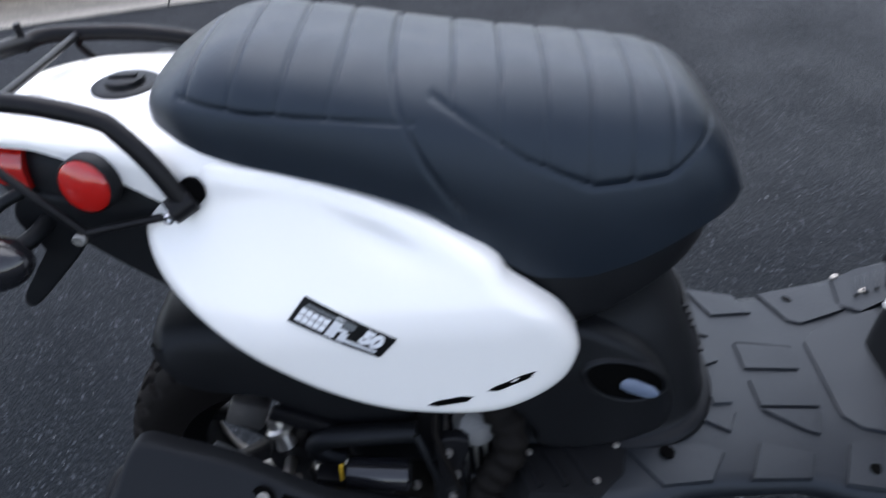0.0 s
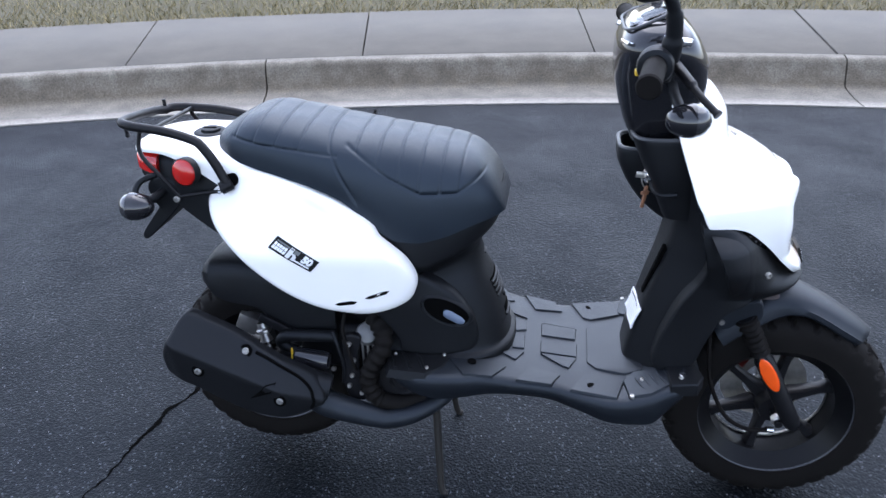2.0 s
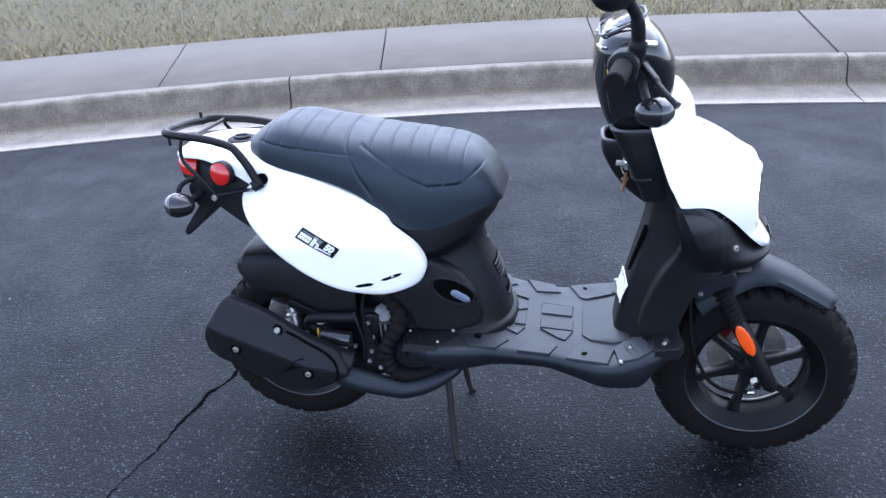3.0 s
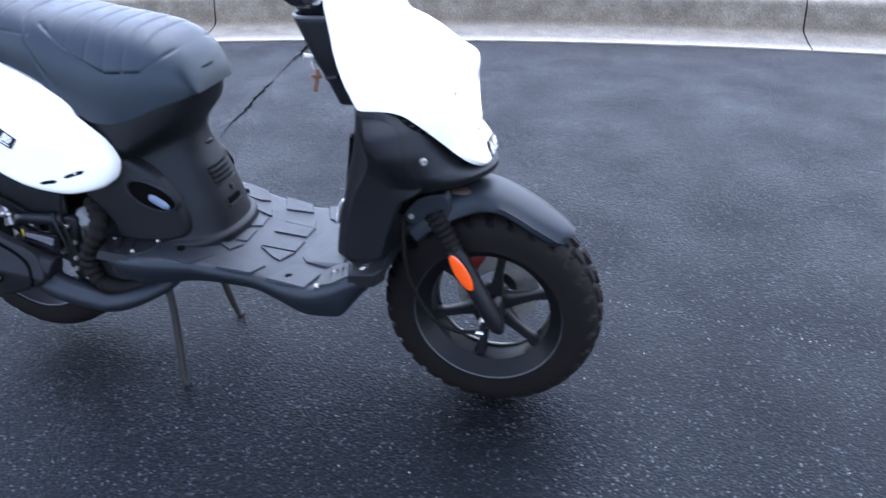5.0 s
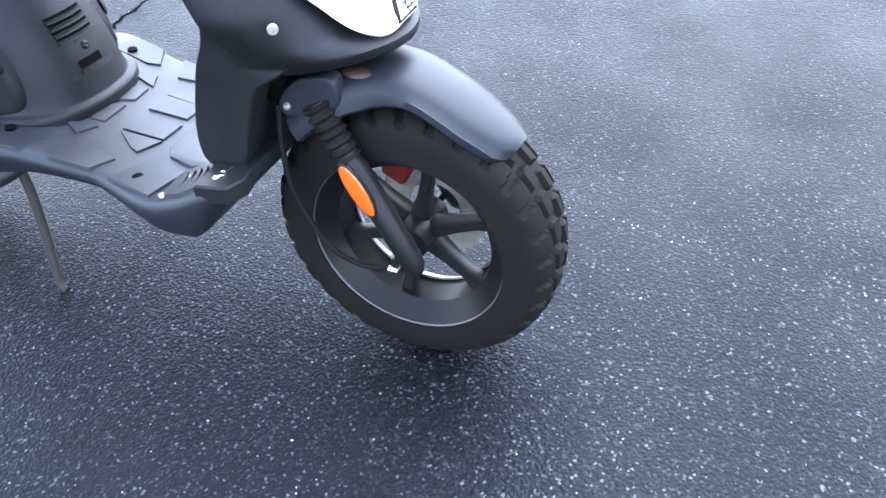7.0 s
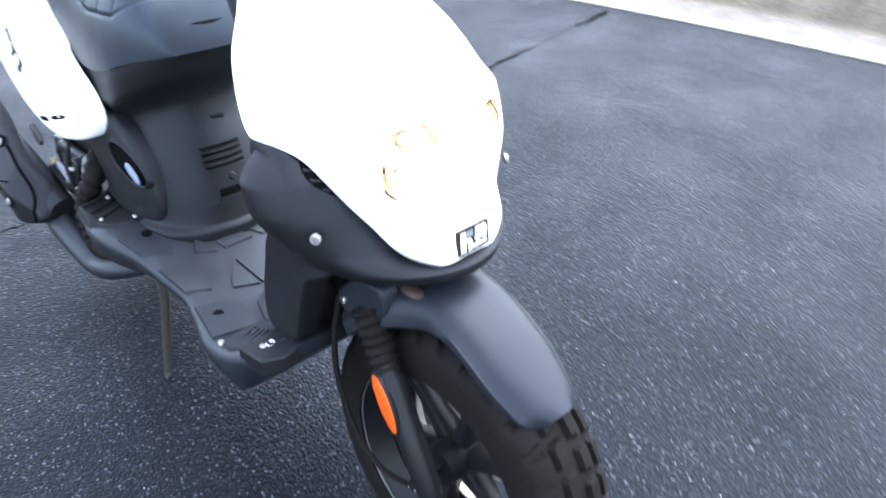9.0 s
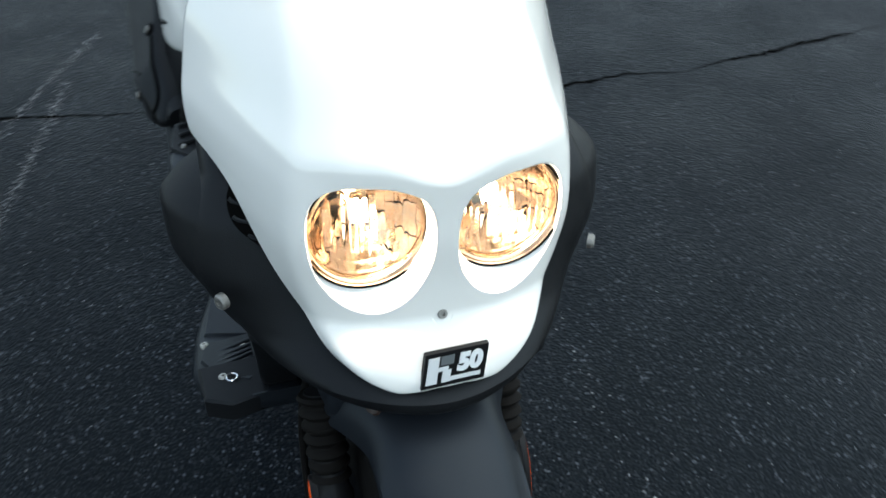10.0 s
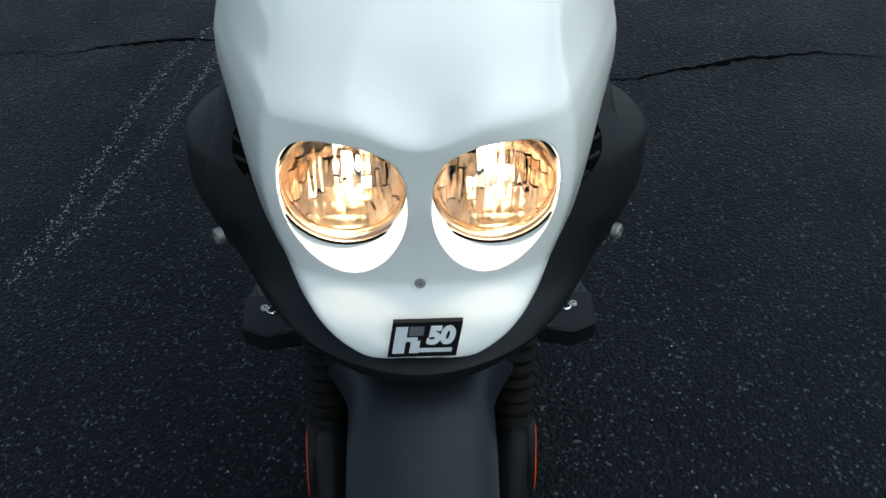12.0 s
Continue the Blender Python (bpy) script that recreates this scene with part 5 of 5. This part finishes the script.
MIRROR = material("lamp_reflector", (0.88, 0.66, 0.47), 0.13, 1.0, spots=0.1, spot_scale=90)
BRONZE = material("lamp_rim", (0.80, 0.53, 0.34), 0.16, 1.0)


def fluted_lens(o, ax, r):
    """A clear dome, smooth outside and cut in upright flutes and steps inside."""
    up = Vector((-ax.z, 0, ax.x))
    front, back = [], []
    for k in np.linspace(0.0, 1, 34):
        f, b = [], []
        for a in np.linspace(0, 2 * math.pi, 96, endpoint=False):
            y, z = r * k * math.cos(a), r * k * math.sin(a)
            dome = 0.009 * (1 - k * k)
            cut = 0.0009 * abs(math.sin(math.pi * y / 0.0066)) + (0.0006 * abs(math.sin(math.pi * z / 0.012)) if z < 0.002 else 0)
            if k > 0.93:
                cut = 0.0
            f.append(tuple(o + ax * dome + Vector((0, y, 0)) + up * z))
            b.append(tuple(o + ax * (dome * 0.8 - 0.0022 - cut) + Vector((0, y, 0)) + up * z))
        front.append(f)
        back.append(b)
    return grid(back + front[::-1], True)


for s in (-1, 1):
    o = Vector((1.764, s * LAMP[0], LAMP[1]))
    ax = Vector((1, 0, 0.10)).normalized()
    # a bowl of narrow upright facets, each tilted a little from the next, over a dark shell
    jit = random.Random(7 + s)
    facets = []
    for i in range(-7, 8):
        y0 = i * 0.0060 - 0.003
        z0 = -0.0435
        while z0 < 0.0435:
            z1 = min(0.0435, z0 + jit.uniform(0.012, 0.030))
            ty, tz = jit.uniform(-0.34, 0.34), jit.uniform(-0.28, 0.28)
            cell = []
            for u in np.linspace(0.015, 0.985, 4):
                row = []
                for q in np.linspace(0.02, 0.98, 5):
                    y, z = y0 + 0.0060 * u, z0 + (z1 - z0) * q
                    k = math.hypot(y, z) / 0.0432
                    if k > 1:
                        y, z, k = y / k, z / k, 1.0
                    d = -0.044 + 0.040 * k * k + (ty * 0.0060 * (u - 0.5) + tz * (z1 - z0) * (q - 0.5) * 0.5) * min(1.0, 3 * (1 - k))
                    row.append(tuple(o + ax * d + Vector((0, y, z))))
                cell.append(row)
            facets.append(grid(cell))
            z0 = z1
    rows = [[tuple(o + ax * (-0.050 + 0.046 * k * k) + Vector((0, 0.0436 * k * math.cos(a), 0.0436 * k * math.sin(a)))) for a in np.linspace(0, 2 * math.pi, 48, endpoint=False)] for k in np.linspace(0.05, 1, 12)]
    lamp = sp("headlight", grid(rows, True), DARK, None, "lit round headlight with a clear fluted lens")
    sp("faceted_reflector", join(*facets), MIRROR, lamp, "gold-tinted faceted reflector")
    glow = bpy.data.lights.new("headlight_glow", "POINT")
    glow.energy, glow.color, glow.shadow_soft_size = 0.16, (1.0, 0.83, 0.69), 0.004
    g = new("headlight_glow", glow)
    g.parent, g.location = scooter, o + ax * 0.0064 - scooter_origin.translation
    sp("lamp_rim", lathe([(-0.008, 0.0430), (-0.001, 0.0432), (0.0018, 0.0446), (0.0026, 0.0458), (0.0022, 0.0468), (0.0036, 0.0478), (0.0030, 0.0486), (-0.004, 0.0480), (-0.008, 0.046), (-0.008, 0.0430)], o, ax, 64, False), BRONZE, lamp, "bronze-tinted lamp rim")
    sp("gasket", lathe([(0.0030, 0.0484), (0.0046, 0.0487), (0.0046, 0.0494), (0.0020, 0.0496), (0.0030, 0.0484)], o, ax, 64, False), DARK, lamp, "thin dark gasket")
    lens = sp("lens", fluted_lens(o - ax * 0.002, ax, 0.0430), CLEAR, lamp, "clear fluted lens")
    lens.visible_shadow = False
    sp("bulb", lathe([(-0.012, 0.003), (-0.010, 0.006), (0.0, 0.008), (0.006, 0.006), (0.009, 0.001)], o - ax * 0.028, ax, 16), BULB, lamp, "glowing bulb")
sp("screw_cup", lathe([(-0.004, 0.009), (0.0015, 0.009), (0.001, 0.0075), (-0.001, 0.006), (-0.001, 0.001)], (1.789, 0, 0.628), (1, 0, 0.5), 24), WHITE, fairing)
disc_screw(Vector((1.789 - 1.1, 0, 0.629)), (1, 0, 0.5), 0.0042, fairing, CAST)
disc_screw(Vector((1.664 - 1.1, 0, 0.844)), (0.6, 0, 0.8), 0.008, fairing, STEEL)

# front mudguard, fork and brake
ms = spline([(1.650, 0.462), (1.70, 0.500), (1.76, 0.522), (1.82, 0.520), (1.88, 0.494), (1.94, 0.456), (1.985, 0.422)], 40)
rows = []
for i, (x, z) in enumerate(ms):
    t = i / 39
    hw = 0.063 + 0.034 * float(smooth((0.46 - t) / 0.32)) - 0.012 * smooth((t - 0.75) / 0.25) - 0.02 * max(0, (t - 0.93) / 0.07) ** 2
    up = Vector((x - FW[0], 0, z - FW[1])).normalized()
    k = 0.62 + 0.38 * float(smooth((0.62 - t) / 0.3))
    prof = [(-1, -0.050 * k), (-0.99, -0.034 * k), (-0.93, -0.020), (-0.8, -0.010), (-0.6, -0.003), (-0.3, 0.0015), (0, 0.003), (0.3, 0.0015), (0.6, -0.003), (0.8, -0.010), (0.93, -0.020), (0.99, -0.034 * k), (1, -0.050 * k)]
    out = [(x + up.x * h, w * hw, z + up.z * h) for w, h in prof]
    inn = [(x + up.x * (h - 0.005), w * hw * 0.93, z + up.z * (h - 0.005)) for w, h in reversed(prof)]
    rows.append(out + inn)
sp("front_mudguard", grid(rows, True, True), SATIN, None, "black plastic front mudguard")
# Added brown disc: warm headlight light on the mudguard, painted as a patch.
amber = sp("glow_patch", moved(lathe([(-0.004, 0.013), (0.001, 0.013), (0.003, 0.010), (0.0035, 0.001)], (0, 0, 0), (0, 0, 1), 24), Matrix.Translation((1.762, -0.052, 0.5175)) @ Matrix.Rotation(radians(38), 4, "X") @ Matrix.Diagonal((1.7, 0.7, 1, 1))), GLOW_BROWN, None, "brown disc for the warm headlight glow under the nose")
for s in (-1, 1):
    flap = pillow([(1.655, 0.478), (1.666, 0.456), (1.715, 0.468), (1.748, 0.482), (1.744, 0.520), (1.72, 0.524), (1.685, 0.512)], lambda x, z: 0.092 - 0.028 * float(smooth((x - 1.72) / 0.10)), 0.02, 0.006, 0.9, 8, 48)
    flap = sp("mudguard_flap", flap if s < 0 else mirror(flap), SATIN)
    disc_screw(Vector((1.670 - 1.1, s * 0.092, 0.474)), (0, s, 0), 0.006, flap, STEEL)
    a, b = Vector((1.715, s * 0.090, 0.485)), Vector((1.848, s * 0.090, 0.215))
    d = (b - a).normalized()
    leg = sp("fork_leg", tube([a + (b - a) * t for t in (0, 0.3, 0.34, 0.36, 0.9, 0.96, 1.0)], [0.016, 0.016, 0.017, 0.020, 0.019, 0.016, 0.008], 18), IRON, None, "black telescopic fork leg")
    sp("bellows", tube([a + d * (0.002 + 0.003 * i) for i in range(30)], [0.0205 + 0.0028 * math.sin(i * 1.35) - 0.0001 * i for i in range(30)], 20), RUBBER, leg, "ribbed rubber gaiter")
    c = Vector((1.773, s * 0.106, 0.364))
    ax = (Vector((1.794, 0, 0.328)) - Vector((1.752, 0, 0.407))).normalized()
    nx = Vector((ax.z, 0, -ax.x))

    def oval(steps):
        return grid([[tuple(c + ax * 0.045 * k * math.cos(q) + nx * 0.0145 * k * math.sin(q) + Vector((0, s * h, 0))) for q in np.linspace(0, 2 * math.pi, 28, endpoint=False)] for k, h in steps], True, True)

    holder = sp("reflector_base", oval(((0.9, -0.004), (1.07, -0.001), (1.07, 0.0050), (1.03, 0.0060), (0.98, 0.0060))), IRON, leg, "black oval reflector base")
    sp("reflector", oval(((0.97, 0.0040), (0.97, 0.0062), (0.9, 0.0072), (0.5, 0.0078), (0.02, 0.0080))), ORANGE, holder, "oval orange reflector")
sp("brake_disc", lathe([(-0.002, 0.045), (-0.002, 0.095), (0.002, 0.095), (0.002, 0.045), (-0.002, 0.045)], (FW[0], 0.062, FW[1]), (0, 1, 0), 48, False), CAST, front_wheel, "bare steel brake disc")
sp("brake_caliper", box((1.755, 0.072, 0.30), (0.05, 0.04, 0.07), 0.01, (0, 30, 0)), DARKRED, None, "dark red brake caliper")
sp("axle_nut", lathe([(0, 0.013), (0.012, 0.013), (0.016, 0.008)], (FW[0], -0.075, FW[1]), (0, -1, 0), 6), STEEL, front_wheel)
sp("front_axle", bar([(FW[0], -0.10, FW[1]), (FW[0], 0, FW[1]), (FW[0], 0.10, FW[1])], 0.008, 8, 12), IRON, front_wheel)
sp("speedometer_cable", bar([(1.650, -0.085, 0.47), (1.652, -0.10, 0.40), (1.662, -0.105, 0.33), (1.70, -0.105, 0.25), (1.75, -0.10, 0.215), (1.795, -0.085, 0.205)], 0.0045, 60, 10), RUBBER, None, "black speedometer cable")
sp("cable_nut", lathe([(-0.008, 0.007), (0.008, 0.007)], (1.80, -0.083, 0.203), (1, 0.1, -0.1), 10), CHROME)

# handlebar
bars = sp("handlebar_cover", column([(0.84, 1.47, 1.57, 0.070), (0.88, 1.452, 1.585, 0.082), (0.93, 1.438, 1.60, 0.092), (0.98, 1.430, 1.60, 0.105), (1.02, 1.432, 1.585, 0.115), (1.05, 1.445, 1.565, 0.105), (1.068, 1.465, 1.545, 0.08)], np.linspace(0.84, 1.068, 36), 0.6), GLOSS, None, "glossy black handlebar cover with instruments")
sp("instrument_lens", box((1.490, 0, 1.069), (0.078, 0.140, 0.010), 0.004, (0, -22, 0)), SMOKE, bars)
sp("instrument_bezel", tube(np.vstack([spline([(1.447, -0.070, 1.054), (1.444, 0, 1.053), (1.447, 0.070, 1.054), (1.470, 0.086, 1.062), (1.515, 0.076, 1.080), (1.534, 0.05, 1.088), (1.537, 0, 1.089), (1.534, -0.05, 1.088), (1.515, -0.076, 1.080), (1.470, -0.086, 1.062)], 72, True), [(1.447, -0.070, 1.054)]]), 0.003, 10), LIP, bars, "light grey instrument bezel")
for s in (-1, 1):
    # Chrome strips added for the white reflections on the glossy cover.
    sp("reflection_strip", box((1.530, s * 0.104, 1.040), (0.052, 0.012, 0.016), 0.004, (0, 8, s * 10)), CHROME, bars, "bright strip for a reflection on the glossy cover")
    sp("reflection_strip", box((1.447, s * 0.092, 1.036), (0.012, 0.032, 0.007), 0.002, (0, 20, s * -20)), CHROME, bars, "bright strip for a reflection on the glossy cover")
for x0, z0, x1, z1 in ((1.452, 0.955, 1.470, 0.930), (1.462, 0.915, 1.478, 0.885), (1.475, 0.872, 1.496, 0.845)):
    sp("chrome_strip", moved(box((0, 0, 0), (0.035, 0.004, 0.012), 0.002), Matrix.Translation(((x0 + x1) / 2 - 0.004, 0.078, (z0 + z1) / 2)) @ Matrix.Rotation(math.atan2(z0 - z1, x1 - x0), 4, "Y") @ Matrix.Rotation(radians(-35), 4, "Z")), CHROME, bars)
for s in (-1, 1):
    sp("arm_collar", lathe([(-0.012, 0.0235), (-0.010, 0.026), (0.010, 0.026), (0.012, 0.0235)], (1.497, s * 0.160, 1.02), (-0.15, s, 0.02), 24, False), GLOSS, bars)
for s in (-1, 1):
    sp("bar_end_arm", bar([(1.51, s * 0.08, 1.015), (1.50, s * 0.15, 1.02), (1.485, s * 0.21, 1.02)], 0.021, 20, 14), GLOSS, bars)
    grip = sp("grip", tube([(1.487 - 0.02 * t, s * (0.20 + 0.125 * t), 1.02 - 0.003 * t) for t in np.linspace(0, 1, 30)], [0.022] + [0.0185 + 0.0006 * (i % 2) for i in range(27)] + [0.0205, 0.018], 20), RUBBER, None, "black rubber handlebar grip")
    sp("grip_flange", lathe([(-0.030, 0.024), (-0.026, 0.029), (0.0, 0.0305), (0.008, 0.028), (0.010, 0.022)], (1.487, s * 0.200, 1.02), (-0.16, s, -0.02), 28), BLACK, grip)
    sp("switch_block", box((1.49, s * 0.18, 1.012), (0.05, 0.045, 0.05), 0.012, (0, 0, s * -10), 3), BLACK, bars)
    sp("switch", box((1.462, s * 0.18, 1.005), (0.01, 0.012, 0.012), 0.003), YELLOW, bars, "yellow switch button")
    sp("brake_lever", bar([(1.528, s * 0.15, 1.008), (1.543, s * 0.20, 0.994), (1.560, s * 0.24, 0.977), (1.583, s * 0.265, 0.957)], [0.009] * 20 + [0.006] * 18 + [0.008] * 2), IRON, None, "black brake lever")
    sig = sp("front_turn_signal", lathe([(-0.042, 0.006), (-0.040, 0.012), (-0.034, 0.019), (-0.024, 0.025), (-0.012, 0.0285), (0.0, 0.030), (0.006, 0.029)], (1.552, s * 0.205, 0.930), (1, 0, 0), 28), GLOSS, None, "black front turn signal with a dark glossy lens")
    sp("lens", lathe([(0.006, 0.0285), (0.014, 0.0265), (0.022, 0.022), (0.029, 0.014), (0.032, 0.006), (0.033, 0.001)], (1.552, s * 0.205, 0.930), (1, 0, 0), 28), TINTED, sig)
    sp("stalk", bar([(1.535, s * 0.20, 0.945), (1.53, s * 0.15, 0.955), (1.53, s * 0.09, 0.965)], 0.009), BLACK, sig)
    mir = sp("mirror", tube(spline([(1.510, s * 0.178, 1.025), (1.514, s * 0.190, 1.07), (1.508, s * 0.205, 1.112), (1.490, s * 0.218, 1.145)], 24), [0.017] * 7 + [0.0135] * 8 + [0.011] * 9, 14), BLACK, None, "black rear-view mirror on a stalk")
    head = Matrix.Translation((1.474, s * 0.228, 1.168)) @ Matrix.Rotation(radians(180 + 42 * s), 4, "Z") @ Matrix.Diagonal((1, 1.2, 0.85, 1))
    sp("mirror_head", moved(lathe([(-0.030, 0.006), (-0.028, 0.020), (-0.020, 0.036), (-0.008, 0.048), (0.006, 0.052), (0.012, 0.05), (0.008, 0.046)], (0, 0, 0), (1, 0, 0), 36), head), BLACK, mir)
    sp("mirror_glass", moved(lathe([(0.009, 0.047), (0.0105, 0.001)], (0, 0, 0), (1, 0, 0), 36), head), CHROME, mir)

# badges: a slanted emblem with its number and bars, on black plates


def lettering(text, size, depth, mat, m, parent, name="number"):
    """Solid letters from the built-in font, centred at the pose m."""
    cu = bpy.data.curves.new(name, "FONT")
    cu.body, cu.size, cu.extrude, cu.align_x, cu.align_y, cu.shear, cu.offset = text, size, depth, "CENTER", "CENTER", 0.22, size * 0.06
    tmp = bpy.data.objects.new(name, cu)
    me = bpy.data.meshes.new_from_object(tmp)
    bpy.data.objects.remove(tmp)
    bpy.data.curves.remove(cu)
    me.transform(m)
    me.materials.clear()
    me.materials.append(mat)
    ob = new(name, me)
    ob.parent = parent
    return ob


def badge(at, w, h, host, long):
    """A black plate with a silver emblem, the number 50 and, on the long one, two word bars; at(x, y, z) maps its face to the scooter."""
    sl = h * (0.22 if long else 0.19)

    def flat(x0, x1, y0, y1, z0, z1, n=7):
        rows = []
        for t in np.linspace(0, 1, n):
            x = x0 + (x1 - x0) * t
            rows.append([at(x + sl * y / h, y, z) for y, z in ((y0, z0), (y0, z1), ((y0 + y1) / 2, z1), (y1, z1), (y1, z0))])
        return grid(rows, True, True)

    plate_ob = part("badge", flat(-w / 2, w / 2, -h / 2, h / 2, -0.004, 0.0015, 12), INK, host, "black badge with silver print")
    a, b = 0.0010, 0.0022
    e, cx = h * (1.12 if long else 1.06), (0.0 if long else -w * 0.21)
    # the emblem: a tall slanted bar, a leg beside it and a grey block above the leg
    part("emblem", join(flat(cx - e * 0.38, cx - e * 0.10, -e * 0.36, e * 0.36, a, b), flat(cx - e * 0.11, cx + e * 0.16, -e * 0.04, e * 0.07, a, b), flat(cx + e * 0.02, cx + e * 0.24, -e * 0.36, -e * 0.03, a, b)), SILVER, plate_ob)
    part("emblem_block", flat(cx - e * 0.06, cx + e * 0.28, e * 0.12, e * 0.36, a, b), PEWTER, plate_ob)
    number = lettering("50", h * (0.74 if long else 0.66), 0.0006, PRINT, Matrix.Translation((w * 0.295 if long else w * 0.21, h * 0.10, 0.0018)), plate_ob)
    for q in number.data.vertices:
        q.co = at(*q.co)
    part("underline", flat(cx + e * 0.20, w * 0.42, -h * 0.36, -h * 0.25, a, b), SILVER, plate_ob)
    if long:
        part("stripe", flat(-w * 0.44, cx - e * 0.08, h * 0.27, h * 0.36, a, b), PEWTER, plate_ob)
        part("word_bar", join(*[flat(-w * 0.455 + i * w * 0.062, -w * 0.455 + i * w * 0.062 + w * 0.053, y - h * 0.115, y + h * 0.115, a, b, 3) for i in range(5) for y in (-h * 0.22, h * 0.06)]), PRINT, plate_ob, "silver bars of small print")


def face_pose(o, u, v):
    """A pose at o with x along u and y towards v, in the scooter's own axes."""
    u = Vector(u).normalized()
    n = u.cross(Vector(v)).normalized()
    v = n.cross(u)
    m = Matrix((u, v, n)).transposed().to_4x4()
    m.translation = Vector(o) - scooter_origin.translation
    return m


BC, BU = Vector((0.8195, 0.6465)), Vector((0.085, -0.049)).normalized()
for host, sign in ((pr, -1), (pl, 1)):
    def on_side(x, y, z, sign=sign):
        p = BC + BU * x * -sign + Vector((-BU.y, BU.x)) * y
        return (p.x - 1.1, sign * (float(panel_out(p.x, p.y)) + 0.0006 + z), p.y - 0.0088)
    badge(on_side, 0.098, 0.0285, host, True)
fm = face_pose((1.8182, 0.003, 0.5978), (0, 1, 0.02), (-0.28, 0, 1))
badge(lambda x, y, z: tuple(fm @ Vector((x, y, z))), 0.0525, 0.0305, fairing, False)
